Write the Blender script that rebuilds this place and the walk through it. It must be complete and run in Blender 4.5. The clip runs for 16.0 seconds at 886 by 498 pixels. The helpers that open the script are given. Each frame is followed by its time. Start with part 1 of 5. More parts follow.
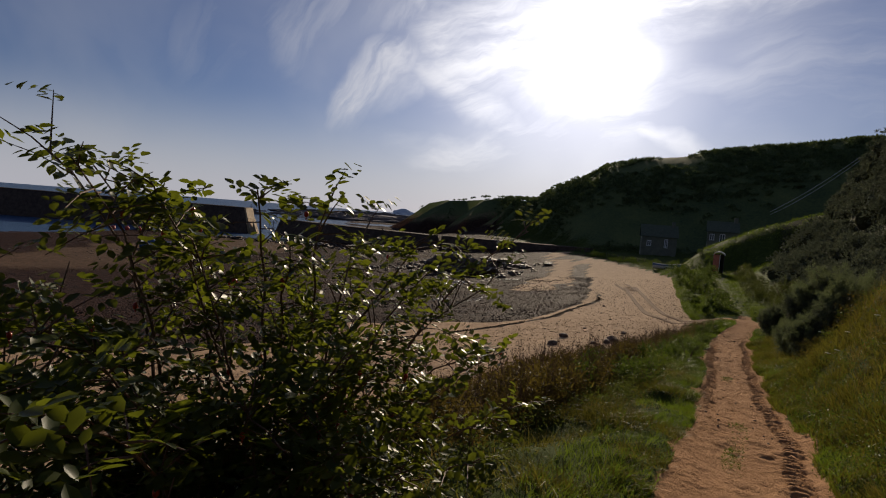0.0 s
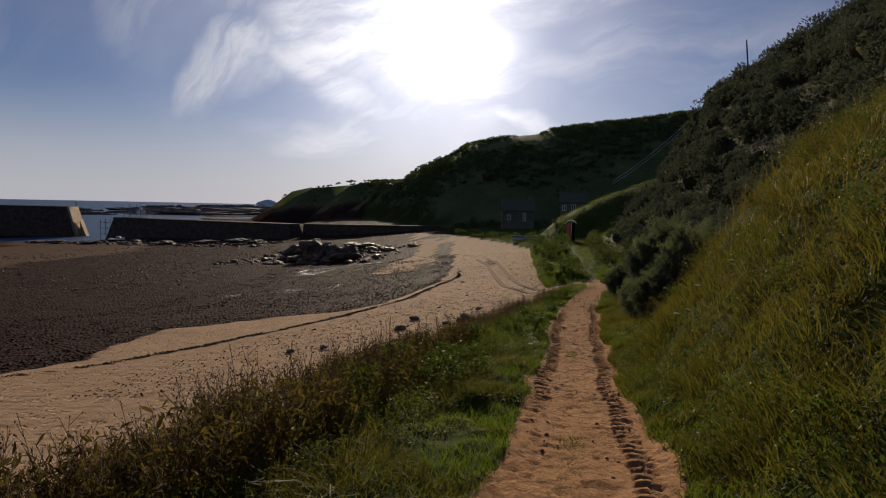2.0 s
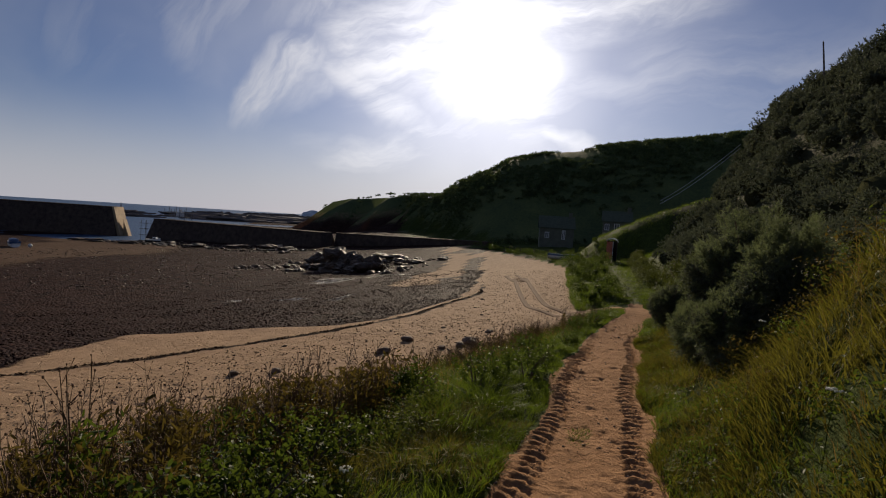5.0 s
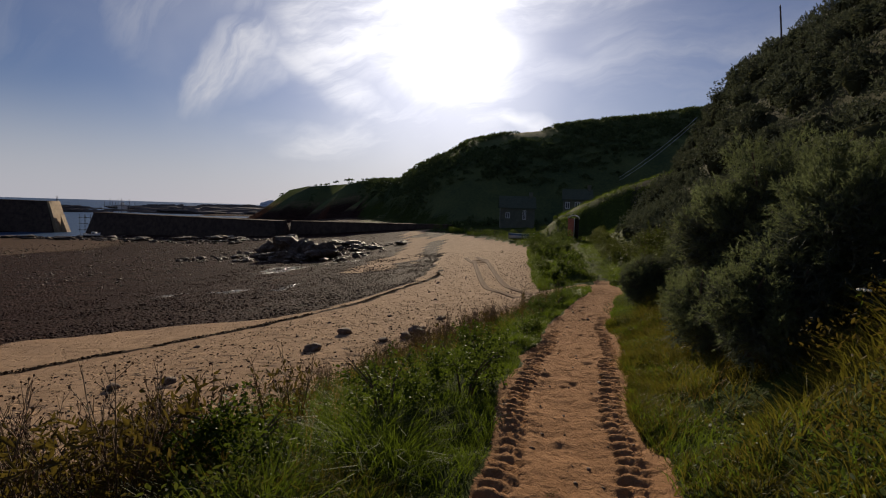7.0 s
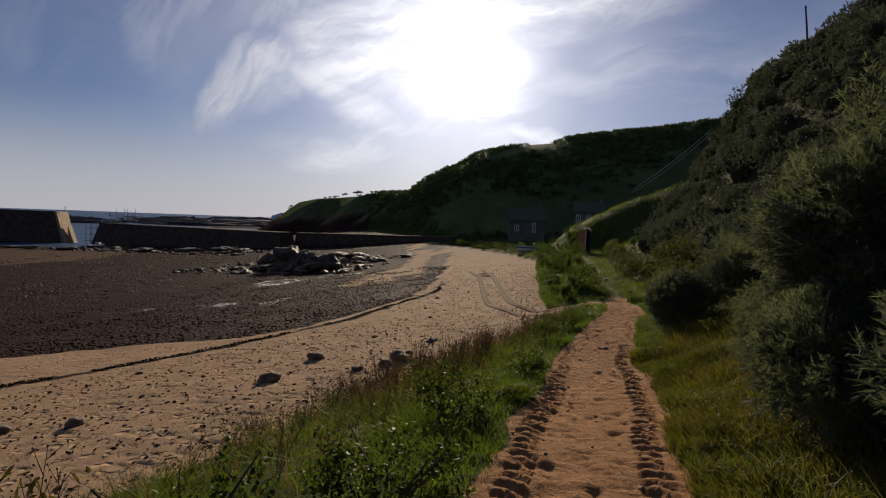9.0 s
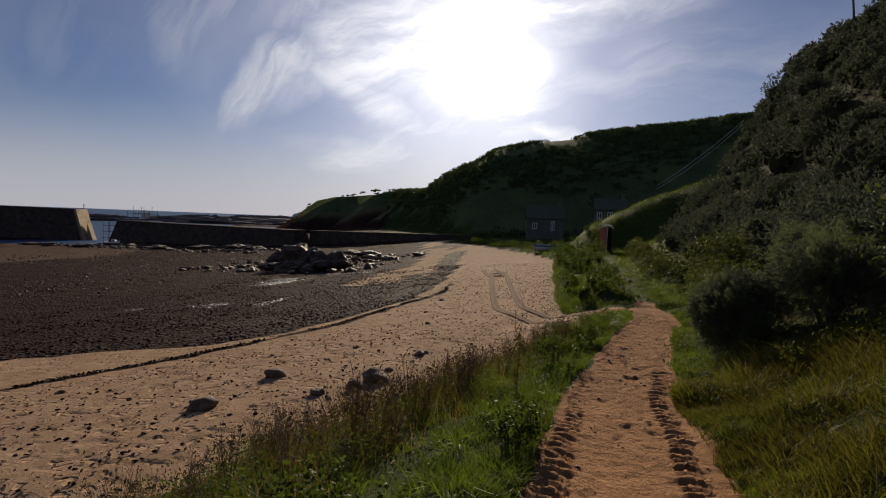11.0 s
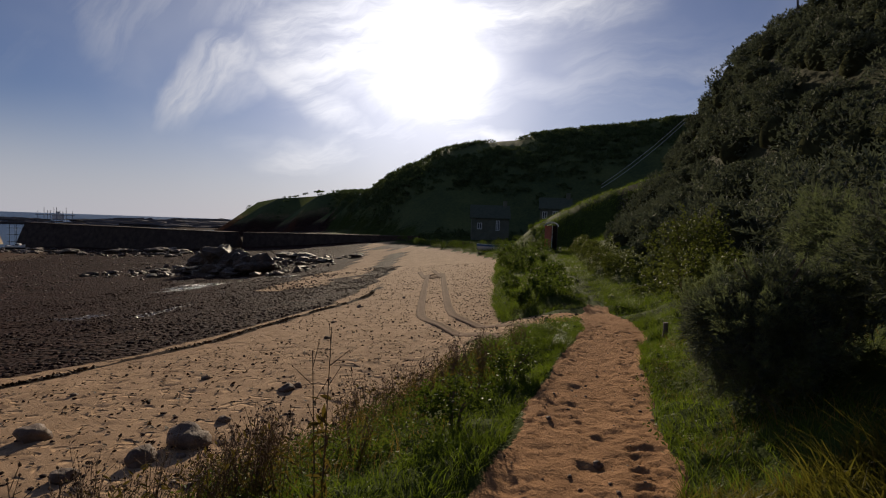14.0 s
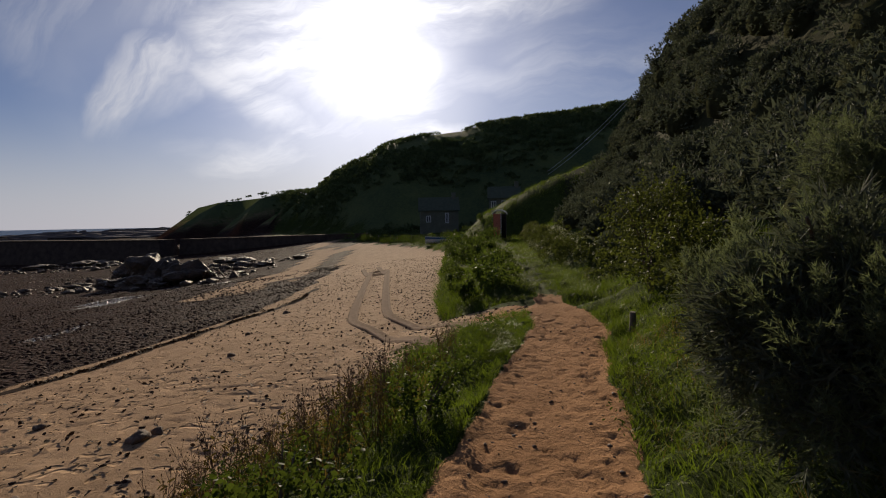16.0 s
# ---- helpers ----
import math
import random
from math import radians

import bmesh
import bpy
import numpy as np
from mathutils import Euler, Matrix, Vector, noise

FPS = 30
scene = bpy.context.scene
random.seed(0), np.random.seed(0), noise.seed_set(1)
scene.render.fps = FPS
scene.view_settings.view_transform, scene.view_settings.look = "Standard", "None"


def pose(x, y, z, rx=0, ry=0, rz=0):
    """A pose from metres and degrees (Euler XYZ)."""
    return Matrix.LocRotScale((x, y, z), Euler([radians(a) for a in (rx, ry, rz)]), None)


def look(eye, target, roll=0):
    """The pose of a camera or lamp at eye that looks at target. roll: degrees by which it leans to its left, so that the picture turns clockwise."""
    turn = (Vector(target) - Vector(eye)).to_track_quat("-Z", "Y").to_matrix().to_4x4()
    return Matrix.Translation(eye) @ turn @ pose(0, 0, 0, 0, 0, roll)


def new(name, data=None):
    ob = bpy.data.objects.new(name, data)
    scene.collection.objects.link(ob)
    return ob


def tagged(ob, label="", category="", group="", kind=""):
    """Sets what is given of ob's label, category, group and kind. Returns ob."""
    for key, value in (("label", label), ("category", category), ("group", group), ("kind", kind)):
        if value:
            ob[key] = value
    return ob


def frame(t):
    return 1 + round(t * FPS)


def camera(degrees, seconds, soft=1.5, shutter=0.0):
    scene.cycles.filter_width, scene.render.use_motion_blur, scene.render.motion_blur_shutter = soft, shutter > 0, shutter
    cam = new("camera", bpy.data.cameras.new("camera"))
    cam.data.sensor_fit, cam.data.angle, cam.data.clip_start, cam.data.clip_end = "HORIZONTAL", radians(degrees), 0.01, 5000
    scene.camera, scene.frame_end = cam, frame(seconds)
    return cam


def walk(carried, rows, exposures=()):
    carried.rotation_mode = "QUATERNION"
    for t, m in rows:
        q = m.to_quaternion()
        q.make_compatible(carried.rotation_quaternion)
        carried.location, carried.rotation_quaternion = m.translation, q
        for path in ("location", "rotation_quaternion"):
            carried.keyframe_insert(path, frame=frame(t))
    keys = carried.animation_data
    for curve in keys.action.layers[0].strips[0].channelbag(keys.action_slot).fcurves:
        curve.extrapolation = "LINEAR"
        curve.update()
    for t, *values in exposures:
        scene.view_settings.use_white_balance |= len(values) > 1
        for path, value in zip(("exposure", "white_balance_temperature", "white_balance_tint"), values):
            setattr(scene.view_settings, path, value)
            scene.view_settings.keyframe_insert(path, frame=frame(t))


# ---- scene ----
# ---------------------------------------------------------------- camera
PATH = [
    (0.0, 0.000, 0.000, 3.390, 86.31, -4.44, 29.75),
    (0.5, 0.026, 1.000, 3.265, 86.60, -2.90, 24.96),
    (1.0, 0.089, 1.990, 3.136, 88.90, -1.64, 23.16),
    (1.5, 0.202, 2.961, 2.998, 86.11, -0.70, 21.11),
    (2.0, 0.319, 3.917, 2.862, 85.42, -1.18, 15.83),
    (2.5, 0.416, 4.849, 2.721, 86.32, -3.04, 22.20),
    (3.0, 0.462, 5.756, 2.579, 86.32, -1.76, 18.89),
    (3.5, 0.494, 6.637, 2.435, 88.41, -1.46, 22.60),
    (4.0, 0.473, 7.510, 2.316, 86.79, -3.57, 20.52),
    (4.5, 0.463, 8.371, 2.211, 87.78, -2.30, 19.75),
    (5.0, 0.460, 9.218, 2.110, 87.07, -3.56, 20.37),
    (5.2, 0.447, 9.543, 2.062, 87.73, -3.05, 17.45),
    (7.3, 0.163, 12.827, 1.539, 85.62, -1.48, 16.01),
    (7.5, 0.126, 13.127, 1.497, 87.16, -1.39, 15.92),
    (8.0, 0.042, 13.865, 1.433, 87.50, -1.14, 18.55),
    (8.5, 0.034, 14.587, 1.374, 87.06, -1.47, 22.61),
    (9.0, 0.024, 15.333, 1.322, 87.14, -2.08, 17.42),
    (9.5, 0.013, 16.106, 1.265, 87.09, -1.29, 20.62),
    (9.7, 0.003, 16.418, 1.242, 87.34, -2.84, 19.46),
    (11.8, -0.172, 19.732, 0.986, 86.88, -1.30, 18.95),
    (12.0, -0.185, 20.045, 0.957, 87.23, -1.36, 17.69),
    (12.5, -0.198, 20.816, 0.873, 87.89, 0.45, 14.02),
    (13.0, -0.193, 21.584, 0.783, 88.37, -1.25, 17.47),
    (13.5, -0.181, 22.330, 0.697, 87.74, -2.85, 9.74),
    (14.0, -0.171, 23.051, 0.607, 87.47, -2.00, 14.04),
    (14.5, -0.163, 23.734, 0.529, 86.87, -2.95, 10.77),
    (15.0, -0.130, 24.397, 0.457, 88.08, -0.70, 12.94),
    (15.5, -0.064, 25.047, 0.395, 88.02, -1.54, 8.45),
    (16.0, -0.000, 25.672, 0.320, 87.01, 1.06, 8.90),
]
cam = camera(80.0, 16.0, 1.1)
walk(cam, [(t, pose(*row)) for t, *row in PATH])

# ---------------------------------------------------------------- sky and sun
SUN_BEARING, SUN_HEIGHT = 16.2, 17.4          # degrees left of +y, degrees up
sun_dir = Vector((-math.sin(radians(SUN_BEARING)) * math.cos(radians(SUN_HEIGHT)),
                  math.cos(radians(SUN_BEARING)) * math.cos(radians(SUN_HEIGHT)),
                  math.sin(radians(SUN_HEIGHT))))
scene.view_settings.exposure = 0.07

world = bpy.data.worlds.new("sky")
scene.world = world
world.use_nodes = True


class Nodes:
    """Short hand for building a node tree."""

    def __init__(self, tree):
        self.tree = tree
        tree.nodes.clear()

    def add(self, kind, **props):
        n = self.tree.nodes.new(kind)
        for key, value in props.items():
            setattr(n, key, value)
        return n

    def link(self, a, b):
        self.tree.links.new(a, b)

    def put(self, socket, value):
        if isinstance(value, bpy.types.NodeSocket):
            self.link(value, socket)
        else:
            socket.default_value = value

    def math(self, op, a, b=0.0, c=0.0, clamp=False):
        n = self.add("ShaderNodeMath", operation=op, use_clamp=clamp)
        for s, v in zip(n.inputs, (a, b, c)):
            self.put(s, v)
        return n.outputs[0]

    def vmath(self, op, a, b=(0, 0, 0), out=0):
        n = self.add("ShaderNodeVectorMath", operation=op)
        self.put(n.inputs[0], a)
        self.put(n.inputs[1], b)
        return n.outputs[out]

    def mix(self, f, a, b):
        n = self.add("ShaderNodeMix", data_type="RGBA")
        self.put(n.inputs[0], f)
        self.put(n.inputs[6], a)
        self.put(n.inputs[7], b)
        return n.outputs[2]

    def noise(self, vector, scale, detail=4.0, rough=0.55, distort=0.0, out=0):
        n = self.add("ShaderNodeTexNoise")
        if vector is not None:
            self.link(vector, n.inputs["Vector"])
        n.inputs["Scale"].default_value = scale
        n.inputs["Detail"].default_value = detail
        n.inputs["Roughness"].default_value = rough
        n.inputs["Distortion"].default_value = distort
        return n.outputs[out]

    def ramp(self, f, *stops):
        n = self.add("ShaderNodeValToRGB")
        self.put(n.inputs[0], f)
        while len(n.color_ramp.elements) < len(stops):
            n.color_ramp.elements.new(0.5)
        for e, (pos, col) in zip(n.color_ramp.elements, stops):
            e.position = pos
            e.color = (*col, 1) if isinstance(col, tuple) else (col, col, col, 1)
        return n.outputs[0]

    def span(self, v, a, b, c=0.0, d=1.0):
        n = self.add("ShaderNodeMapRange")
        n.interpolation_type = "SMOOTHSTEP"
        for s, val in zip(n.inputs, (v, a, b, c, d)):
            self.put(s, val)
        return n.outputs[0]


def build_sky():
    k = Nodes(world.node_tree)
    out = k.add("ShaderNodeOutputWorld")
    bg = k.add("ShaderNodeBackground")
    k.link(bg.outputs[0], out.inputs[0])
    sky = k.add("ShaderNodeTexSky", sky_type="NISHITA")
    sky.sun_disc = False
    sky.sun_elevation = radians(SUN_HEIGHT)
    sky.sun_rotation = radians(-SUN_BEARING)
    sky.air_density, sky.dust_density, sky.ozone_density = 1.0, 0.15, 3.5
    co = k.add("ShaderNodeTexCoord").outputs["Generated"]
    d = k.vmath("NORMALIZE", co)
    sep = k.add("ShaderNodeSeparateXYZ")
    k.link(d, sep.inputs[0])
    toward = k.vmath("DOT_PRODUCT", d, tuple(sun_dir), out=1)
    # cirrus: bands on a flat layer, told in tangents to the right of the sun and above it
    right = Vector((sun_dir.y, -sun_dir.x, 0)).normalized()
    over = right.cross(sun_dir)
    ahead = k.math("MAXIMUM", toward, 0.15)
    u = k.math("DIVIDE", k.vmath("DOT_PRODUCT", d, tuple(right), out=1), ahead)
    v = k.math("DIVIDE", k.vmath("DOT_PRODUCT", d, tuple(over), out=1), ahead)
    flat = k.add("ShaderNodeCombineXYZ")
    k.link(u, flat.inputs[0])
    k.link(v, flat.inputs[1])
    warp = k.vmath("SUBTRACT", k.noise(flat.outputs[0], 5.0, 4.0, 0.55, 0.0, 1), (0.5, 0.5, 0.5))
    warped = k.vmath("ADD", flat.outputs[0], k.vmath("MULTIPLY", warp, (0.10, 0.10, 0.0)))

    def fibres(angle, scale, squeeze):
        rot = k.add("ShaderNodeVectorRotate", rotation_type="Z_AXIS")
        k.link(warped, rot.inputs[0])
        rot.inputs["Angle"].default_value = radians(-angle)
        return k.noise(k.vmath("MULTIPLY", rot.outputs[0], (squeeze, 1.0, 1.0)), scale, 8.0, 0.62, 0.35)

    def band(u0, v0, u1, v1, wide, strength):
        ln = math.hypot(u1 - u0, v1 - v0)
        ax, ay = (u1 - u0) / ln, (v1 - v0) / ln
        along = k.vmath("DOT_PRODUCT", k.vmath("SUBTRACT", warped, (u0, v0, 0)), (ax, ay, 0), out=1)
        across = k.math("ABSOLUTE", k.vmath("DOT_PRODUCT", k.vmath("SUBTRACT", warped, (u0, v0, 0)), (-ay, ax, 0), out=1))
        m = k.math("MULTIPLY", k.span(along, -0.06, 0.05), k.span(along, ln + 0.07, ln - 0.06))
        return k.math("MULTIPLY", k.math("MULTIPLY", m, k.span(across, wide, 0.0)), strength)

    shallow = fibres(14, 11.0, 0.22)
    steep = fibres(48, 13.0, 0.25)
    cover = None
    for fib, pieces in ((shallow, ((-0.30, 0.00, 0.05, 0.06, 0.15, 1.1), (-0.31, -0.20, -0.02, -0.13, 0.05, 0.9), (0.03, -0.10, 0.22, -0.16, 0.035, 0.75),
                                   (0.00, 0.04, 0.37, 0.12, 0.075, 1.2), (0.10, -0.06, 0.42, -0.01, 0.035, 0.4), (-0.33, 0.00, -0.08, -0.16, 0.06, 0.9),
                                   (-0.1, 0.0, 0.12, -0.1, 0.16, 0.9), (0.25, -0.05, 0.8, 0.02, 0.14, 0.42), (-0.38, -0.17, -0.15, -0.21, 0.05, 0.3))),
                        (steep, ((-0.47, -0.11, -0.32, 0.01, 0.065, 1.05), (-0.40, -0.09, -0.26, -0.02, 0.06, 0.6), (-0.36, 0.03, -0.22, 0.14, 0.05, 0.6), (-0.6, 0.02, -0.3, 0.16, 0.16, 0.4),
                                 (-0.85, 0.0, -0.6, 0.08, 0.12, 0.2)))):
        total = None
        for piece in pieces:
            m = band(*piece)
            total = m if total is None else k.math("MAXIMUM", total, m)
        m = k.math("MULTIPLY", total, k.span(fib, 0.33, 0.66, 0.12, 1.0))
        cover = m if cover is None else k.math("MAXIMUM", cover, m)
    veil = k.math("MULTIPLY", k.span(k.noise(warped, 2.2, 4.0, 0.5, 0.3), 0.35, 0.75), 0.24)
    cover = k.math("MAXIMUM", k.math("MINIMUM", cover, 1.0), veil)
    cover = k.math("MULTIPLY", cover, k.span(sep.outputs[2], 0.0, 0.10, 0.25, 1.0))
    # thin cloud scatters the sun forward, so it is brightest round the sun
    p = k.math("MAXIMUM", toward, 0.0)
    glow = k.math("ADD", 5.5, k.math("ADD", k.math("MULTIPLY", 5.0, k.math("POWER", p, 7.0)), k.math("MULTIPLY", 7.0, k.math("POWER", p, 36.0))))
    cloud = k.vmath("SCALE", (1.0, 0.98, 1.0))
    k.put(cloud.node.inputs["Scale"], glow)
    clear = k.vmath("MULTIPLY", sky.outputs[0], (0.545, 0.485, 0.59))
    clear = k.mix(k.span(sep.outputs[2], 0.20, -0.01, 0.0, 0.85), clear, (5.5, 5.6, 6.35, 1))
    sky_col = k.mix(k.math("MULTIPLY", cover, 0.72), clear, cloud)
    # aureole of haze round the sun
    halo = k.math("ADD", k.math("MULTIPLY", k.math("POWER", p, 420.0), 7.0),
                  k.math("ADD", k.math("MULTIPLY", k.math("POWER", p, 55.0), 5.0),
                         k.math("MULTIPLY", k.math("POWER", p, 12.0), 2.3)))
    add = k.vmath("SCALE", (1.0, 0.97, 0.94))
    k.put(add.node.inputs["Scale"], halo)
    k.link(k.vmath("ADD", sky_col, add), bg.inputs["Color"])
    bg.inputs["Strength"].default_value = 0.077


build_sky()
sun = bpy.data.lights.new("sun", "SUN")
sun.energy, sun.angle, sun.color = 4.3, radians(0.6), (1.0, 0.83, 0.62)
sun_ob = new("sun", sun)
sun_ob.matrix_world = look(sun_dir * 100, (0, 0, 0))

# ---------------------------------------------------------------- materials
def material(name):
    m = bpy.data.materials.new(name)
    m.use_nodes = True
    k = Nodes(m.node_tree)
    out = k.add("ShaderNodeOutputMaterial")
    b = k.add("ShaderNodeBsdfPrincipled")
    k.link(b.outputs[0], out.inputs[0])
    return m, k, b


def simple(name, col_a, col_b, scale, rough=0.8, bump=0.3, metal=0.0, fine=None, spec=0.5):
    """Two tones broken up by coarse and fine noise, with a relief to match."""
    m, k, b = material(name)
    co = k.add("ShaderNodeTexCoord").outputs["Object"]
    big = k.noise(co, scale, 5.0, 0.6)
    small = k.noise(co, fine or scale * 9, 4.0, 0.6)
    f = k.math("ADD", k.math("MULTIPLY", big, 0.65), k.math("MULTIPLY", small, 0.35))
    k.link(k.ramp(f, (0.34, col_a), (0.66, col_b)), b.inputs["Base Color"])
    b.inputs["Roughness"].default_value = rough
    b.inputs["Metallic"].default_value = metal
    b.inputs["Specular IOR Level"].default_value = spec
    if bump:
        bn = k.add("ShaderNodeBump")
        bn.inputs["Strength"].default_value = bump
        bn.inputs["Distance"].default_value = 0.4 / scale
        k.link(f, bn.inputs["Height"])
        k.link(bn.outputs[0], b.inputs["Normal"])
    return m


def leaf_material(name, col_a, col_b, through_col, amount=0.45, rough=0.5, rnd="Random Per Island", spec=0.1):
    """A thin leaf: gloss on top, and light that comes through it from behind."""
    m, k, b = material(name)
    geo = k.add("ShaderNodeNewGeometry")
    co = k.add("ShaderNodeTexCoord").outputs["Object"]
    patch = k.noise(co, 0.7, 3.0, 0.5)
    r = k.math("ADD", k.math("MULTIPLY", geo.outputs[rnd], 0.45), k.math("MULTIPLY", k.span(patch, 0.32, 0.68), 0.55))
    col = k.mix(r, (*col_a, 1), (*col_b, 1))
    k.link(col, b.inputs["Base Color"])
    b.inputs["Roughness"].default_value = rough
    b.inputs["Specular IOR Level"].default_value = spec
    tr = k.add("ShaderNodeBsdfTranslucent")
    k.link(k.mix(r, (*through_col, 1), (*(c * 1.5 for c in through_col), 1)), tr.inputs["Color"])
    mixer = k.add("ShaderNodeMixShader")
    mixer.inputs[0].default_value = amount
    k.link(b.outputs[0], mixer.inputs[1])
    k.link(tr.outputs[0], mixer.inputs[2])
    out = next(n for n in k.tree.nodes if n.bl_idname == "ShaderNodeOutputMaterial")
    k.link(mixer.outputs[0], out.inputs[0])
    return m


def ground_material():
    """Sand, red path earth, shingle, wet sand and turf by the zone weights stored on the sheet."""
    m, k, b = material("ground")
    co = k.add("ShaderNodeTexCoord").outputs["Object"]

    def zone(name):
        return k.add("ShaderNodeAttribute", attribute_name=name).outputs["Fac"]

    n_big = k.noise(co, 0.22, 6.0, 0.6)
    n_mid = k.noise(co, 1.6, 6.0, 0.62)
    n_fine = k.noise(co, 22.0, 5.0, 0.65)
    n_grit = k.noise(co, 120.0, 2.0, 0.6)

    sand = k.ramp(k.math("ADD", k.math("MULTIPLY", n_mid, 0.6), k.math("MULTIPLY", n_fine, 0.4)),
                  (0.3, (0.27, 0.178, 0.108)), (0.7, (0.50, 0.345, 0.22)))
    earth = k.ramp(k.math("ADD", k.math("MULTIPLY", n_mid, 0.5), k.math("MULTIPLY", n_fine, 0.5)),
                   (0.3, (0.23, 0.122, 0.06)), (0.7, (0.44, 0.25, 0.13)))
    vor = k.add("ShaderNodeTexVoronoi")
    k.link(co, vor.inputs["Vector"])
    vor.inputs["Scale"].default_value = 5.0
    stones = k.ramp(vor.outputs["Color"], (0.0, (0.014, 0.007, 0.006)), (1.0, (0.05, 0.024, 0.019)))
    weed = k.ramp(n_mid, (0.35, (0.012, 0.006, 0.005)), (0.65, (0.05, 0.025, 0.019)))
    shingle = k.mix(k.span(n_big, 0.4, 0.6), stones, weed)
    turf = k.ramp(k.math("ADD", k.math("MULTIPLY", n_mid, 0.5), k.math("MULTIPLY", n_fine, 0.5)),
                  (0.3, (0.02, 0.03, 0.008)), (0.7, (0.075, 0.10, 0.022)))
    n_hill = k.noise(co, 0.06, 7.0, 0.62)
    scrub = k.ramp(k.math("ADD", k.math("MULTIPLY", n_hill, 0.6), k.math("MULTIPLY", n_mid, 0.4)),
                   (0.36, (0.05, 0.072, 0.034)), (0.64, (0.125, 0.145, 0.052)))
    wob = k.math("MULTIPLY", k.math("SUBTRACT", k.math("ADD", n_mid, n_fine), 1.0), 0.9)

    def edge(w):
        return k.span(k.math("ADD", zone(w), wob), 0.36, 0.64)

    col = k.mix(edge("shingle"), sand, shingle)
    wet = edge("wet")
    col = k.mix(k.math("MULTIPLY", wet, 0.75), col, (0.12, 0.085, 0.065, 1))
    col = k.mix(k.math("MULTIPLY", edge("mud"), 0.8), col, k.mix(k.span(n_mid, 0.35, 0.65), (0.012, 0.006, 0.005, 1), (0.06, 0.031, 0.023, 1)))
    col = k.mix(edge("turf"), col, turf)
    col = k.mix(edge("scrub"), col, scrub)
    # dead litter under the gorse, its colour darkened for the shade there
    col = k.mix(edge("shaded_litter"), col, k.mix(n_mid, (0.028, 0.03, 0.017, 1), (0.07, 0.07, 0.035, 1)))
    col = k.mix(edge("earth"), col, earth)
    col = k.mix(edge("wrack"), col, (0.03, 0.018, 0.012, 1))
    speck = k.math("ADD", 0.68, k.math("MULTIPLY", n_grit, 0.64))
    sc = k.vmath("SCALE", col)
    k.put(sc.node.inputs["Scale"], speck)
    k.link(sc, b.inputs["Base Color"])
    k.link(k.math("SUBTRACT", 0.92, k.math("ADD", k.math("MULTIPLY", wet, 0.68),
                                           k.math("MULTIPLY", edge("shingle"), 0.1))), b.inputs["Roughness"])
    k.link(k.math("ADD", 0.03, k.math("MULTIPLY", wet, 0.42)), b.inputs["Specular IOR Level"])
    h = k.math("ADD", k.math("MULTIPLY", n_fine, 0.04), k.math("MULTIPLY", n_grit, 0.010))
    h = k.math("ADD", h, k.math("MULTIPLY", k.math("MULTIPLY", vor.outputs["Distance"], edge("shingle")), -0.3))
    spots = k.add("ShaderNodeTexVoronoi")
    k.link(k.vmath("ADD", co, k.vmath("SCALE", k.noise(co, 1.3, 2.0, 0.5, 0.0, 1))), spots.inputs["Vector"])
    spots.inputs["Scale"].default_value = 3.1
    dent = k.math("MULTIPLY", k.span(spots.outputs["Distance"], 0.34, 0.14), k.span(n_big, 0.25, 0.45))
    dent = k.math("MULTIPLY", dent, k.math("SUBTRACT", 1.0, k.math("MULTIPLY", edge("earth"), 0.75)))
    clod = k.noise(co, 13.0, 5.0, 0.6)
    h = k.math("ADD", h, k.math("MULTIPLY", k.math("MULTIPLY", clod, edge("earth")), 0.045))
    bare = k.math("SUBTRACT", 1.0, k.math("MAXIMUM", edge("turf"), edge("shingle")), clamp=True)
    h = k.math("SUBTRACT", h, k.math("MULTIPLY", k.math("MULTIPLY", dent, bare), 0.10))
    bn = k.add("ShaderNodeBump")
    bn.inputs["Strength"].default_value = 0.8
    bn.inputs["Distance"].default_value = 1.0
    k.link(h, bn.inputs["Height"])
    k.link(bn.outputs[0], b.inputs["Normal"])
    return m


def water_material():
    m, k, b = material("sea_water")
    co = k.add("ShaderNodeTexCoord").outputs["Object"]
    b.inputs["Base Color"].default_value = (0.045, 0.09, 0.17, 1)
    b.inputs["Specular IOR Level"].default_value = 0.12
    b.inputs["Roughness"].default_value = 0.4
    b.inputs["IOR"].default_value = 1.33
    n = k.noise(k.vmath("MULTIPLY", co, (1.0, 0.6, 1.0)), 0.5, 6.0, 0.6)
    bn = k.add("ShaderNodeBump")
    bn.inputs["Strength"].default_value = 0.5
    bn.inputs["Distance"].default_value = 1.5
    k.link(n, bn.inputs["Height"])
    k.link(bn.outputs[0], b.inputs["Normal"])
    return m


GROUND = ground_material()
WATER = water_material()
STONE_DARK = simple("harbour_stone", (0.035, 0.025, 0.021), (0.10, 0.072, 0.056), 0.9, 0.9, 0.5, spec=0.15)
# dressed pier-end stone, with the brightness of its lit face in the colour
STONE_LIT_END = simple("lit_dressed_sandstone", (0.30, 0.20, 0.11), (0.46, 0.33, 0.19), 0.8, 0.85, 0.4)
ROCK = simple("shore_rock", (0.05, 0.04, 0.035), (0.16, 0.12, 0.10), 2.5, 0.7, 0.8)
ROCK_WEED = simple("weedy_rock", (0.018, 0.012, 0.008), (0.12, 0.066, 0.03), 0.7, 0.6, 1.0)
GRASS = leaf_material("grass_blade", (0.022, 0.04, 0.008), (0.10, 0.13, 0.024), (0.105, 0.15, 0.012), 0.45, 0.5)
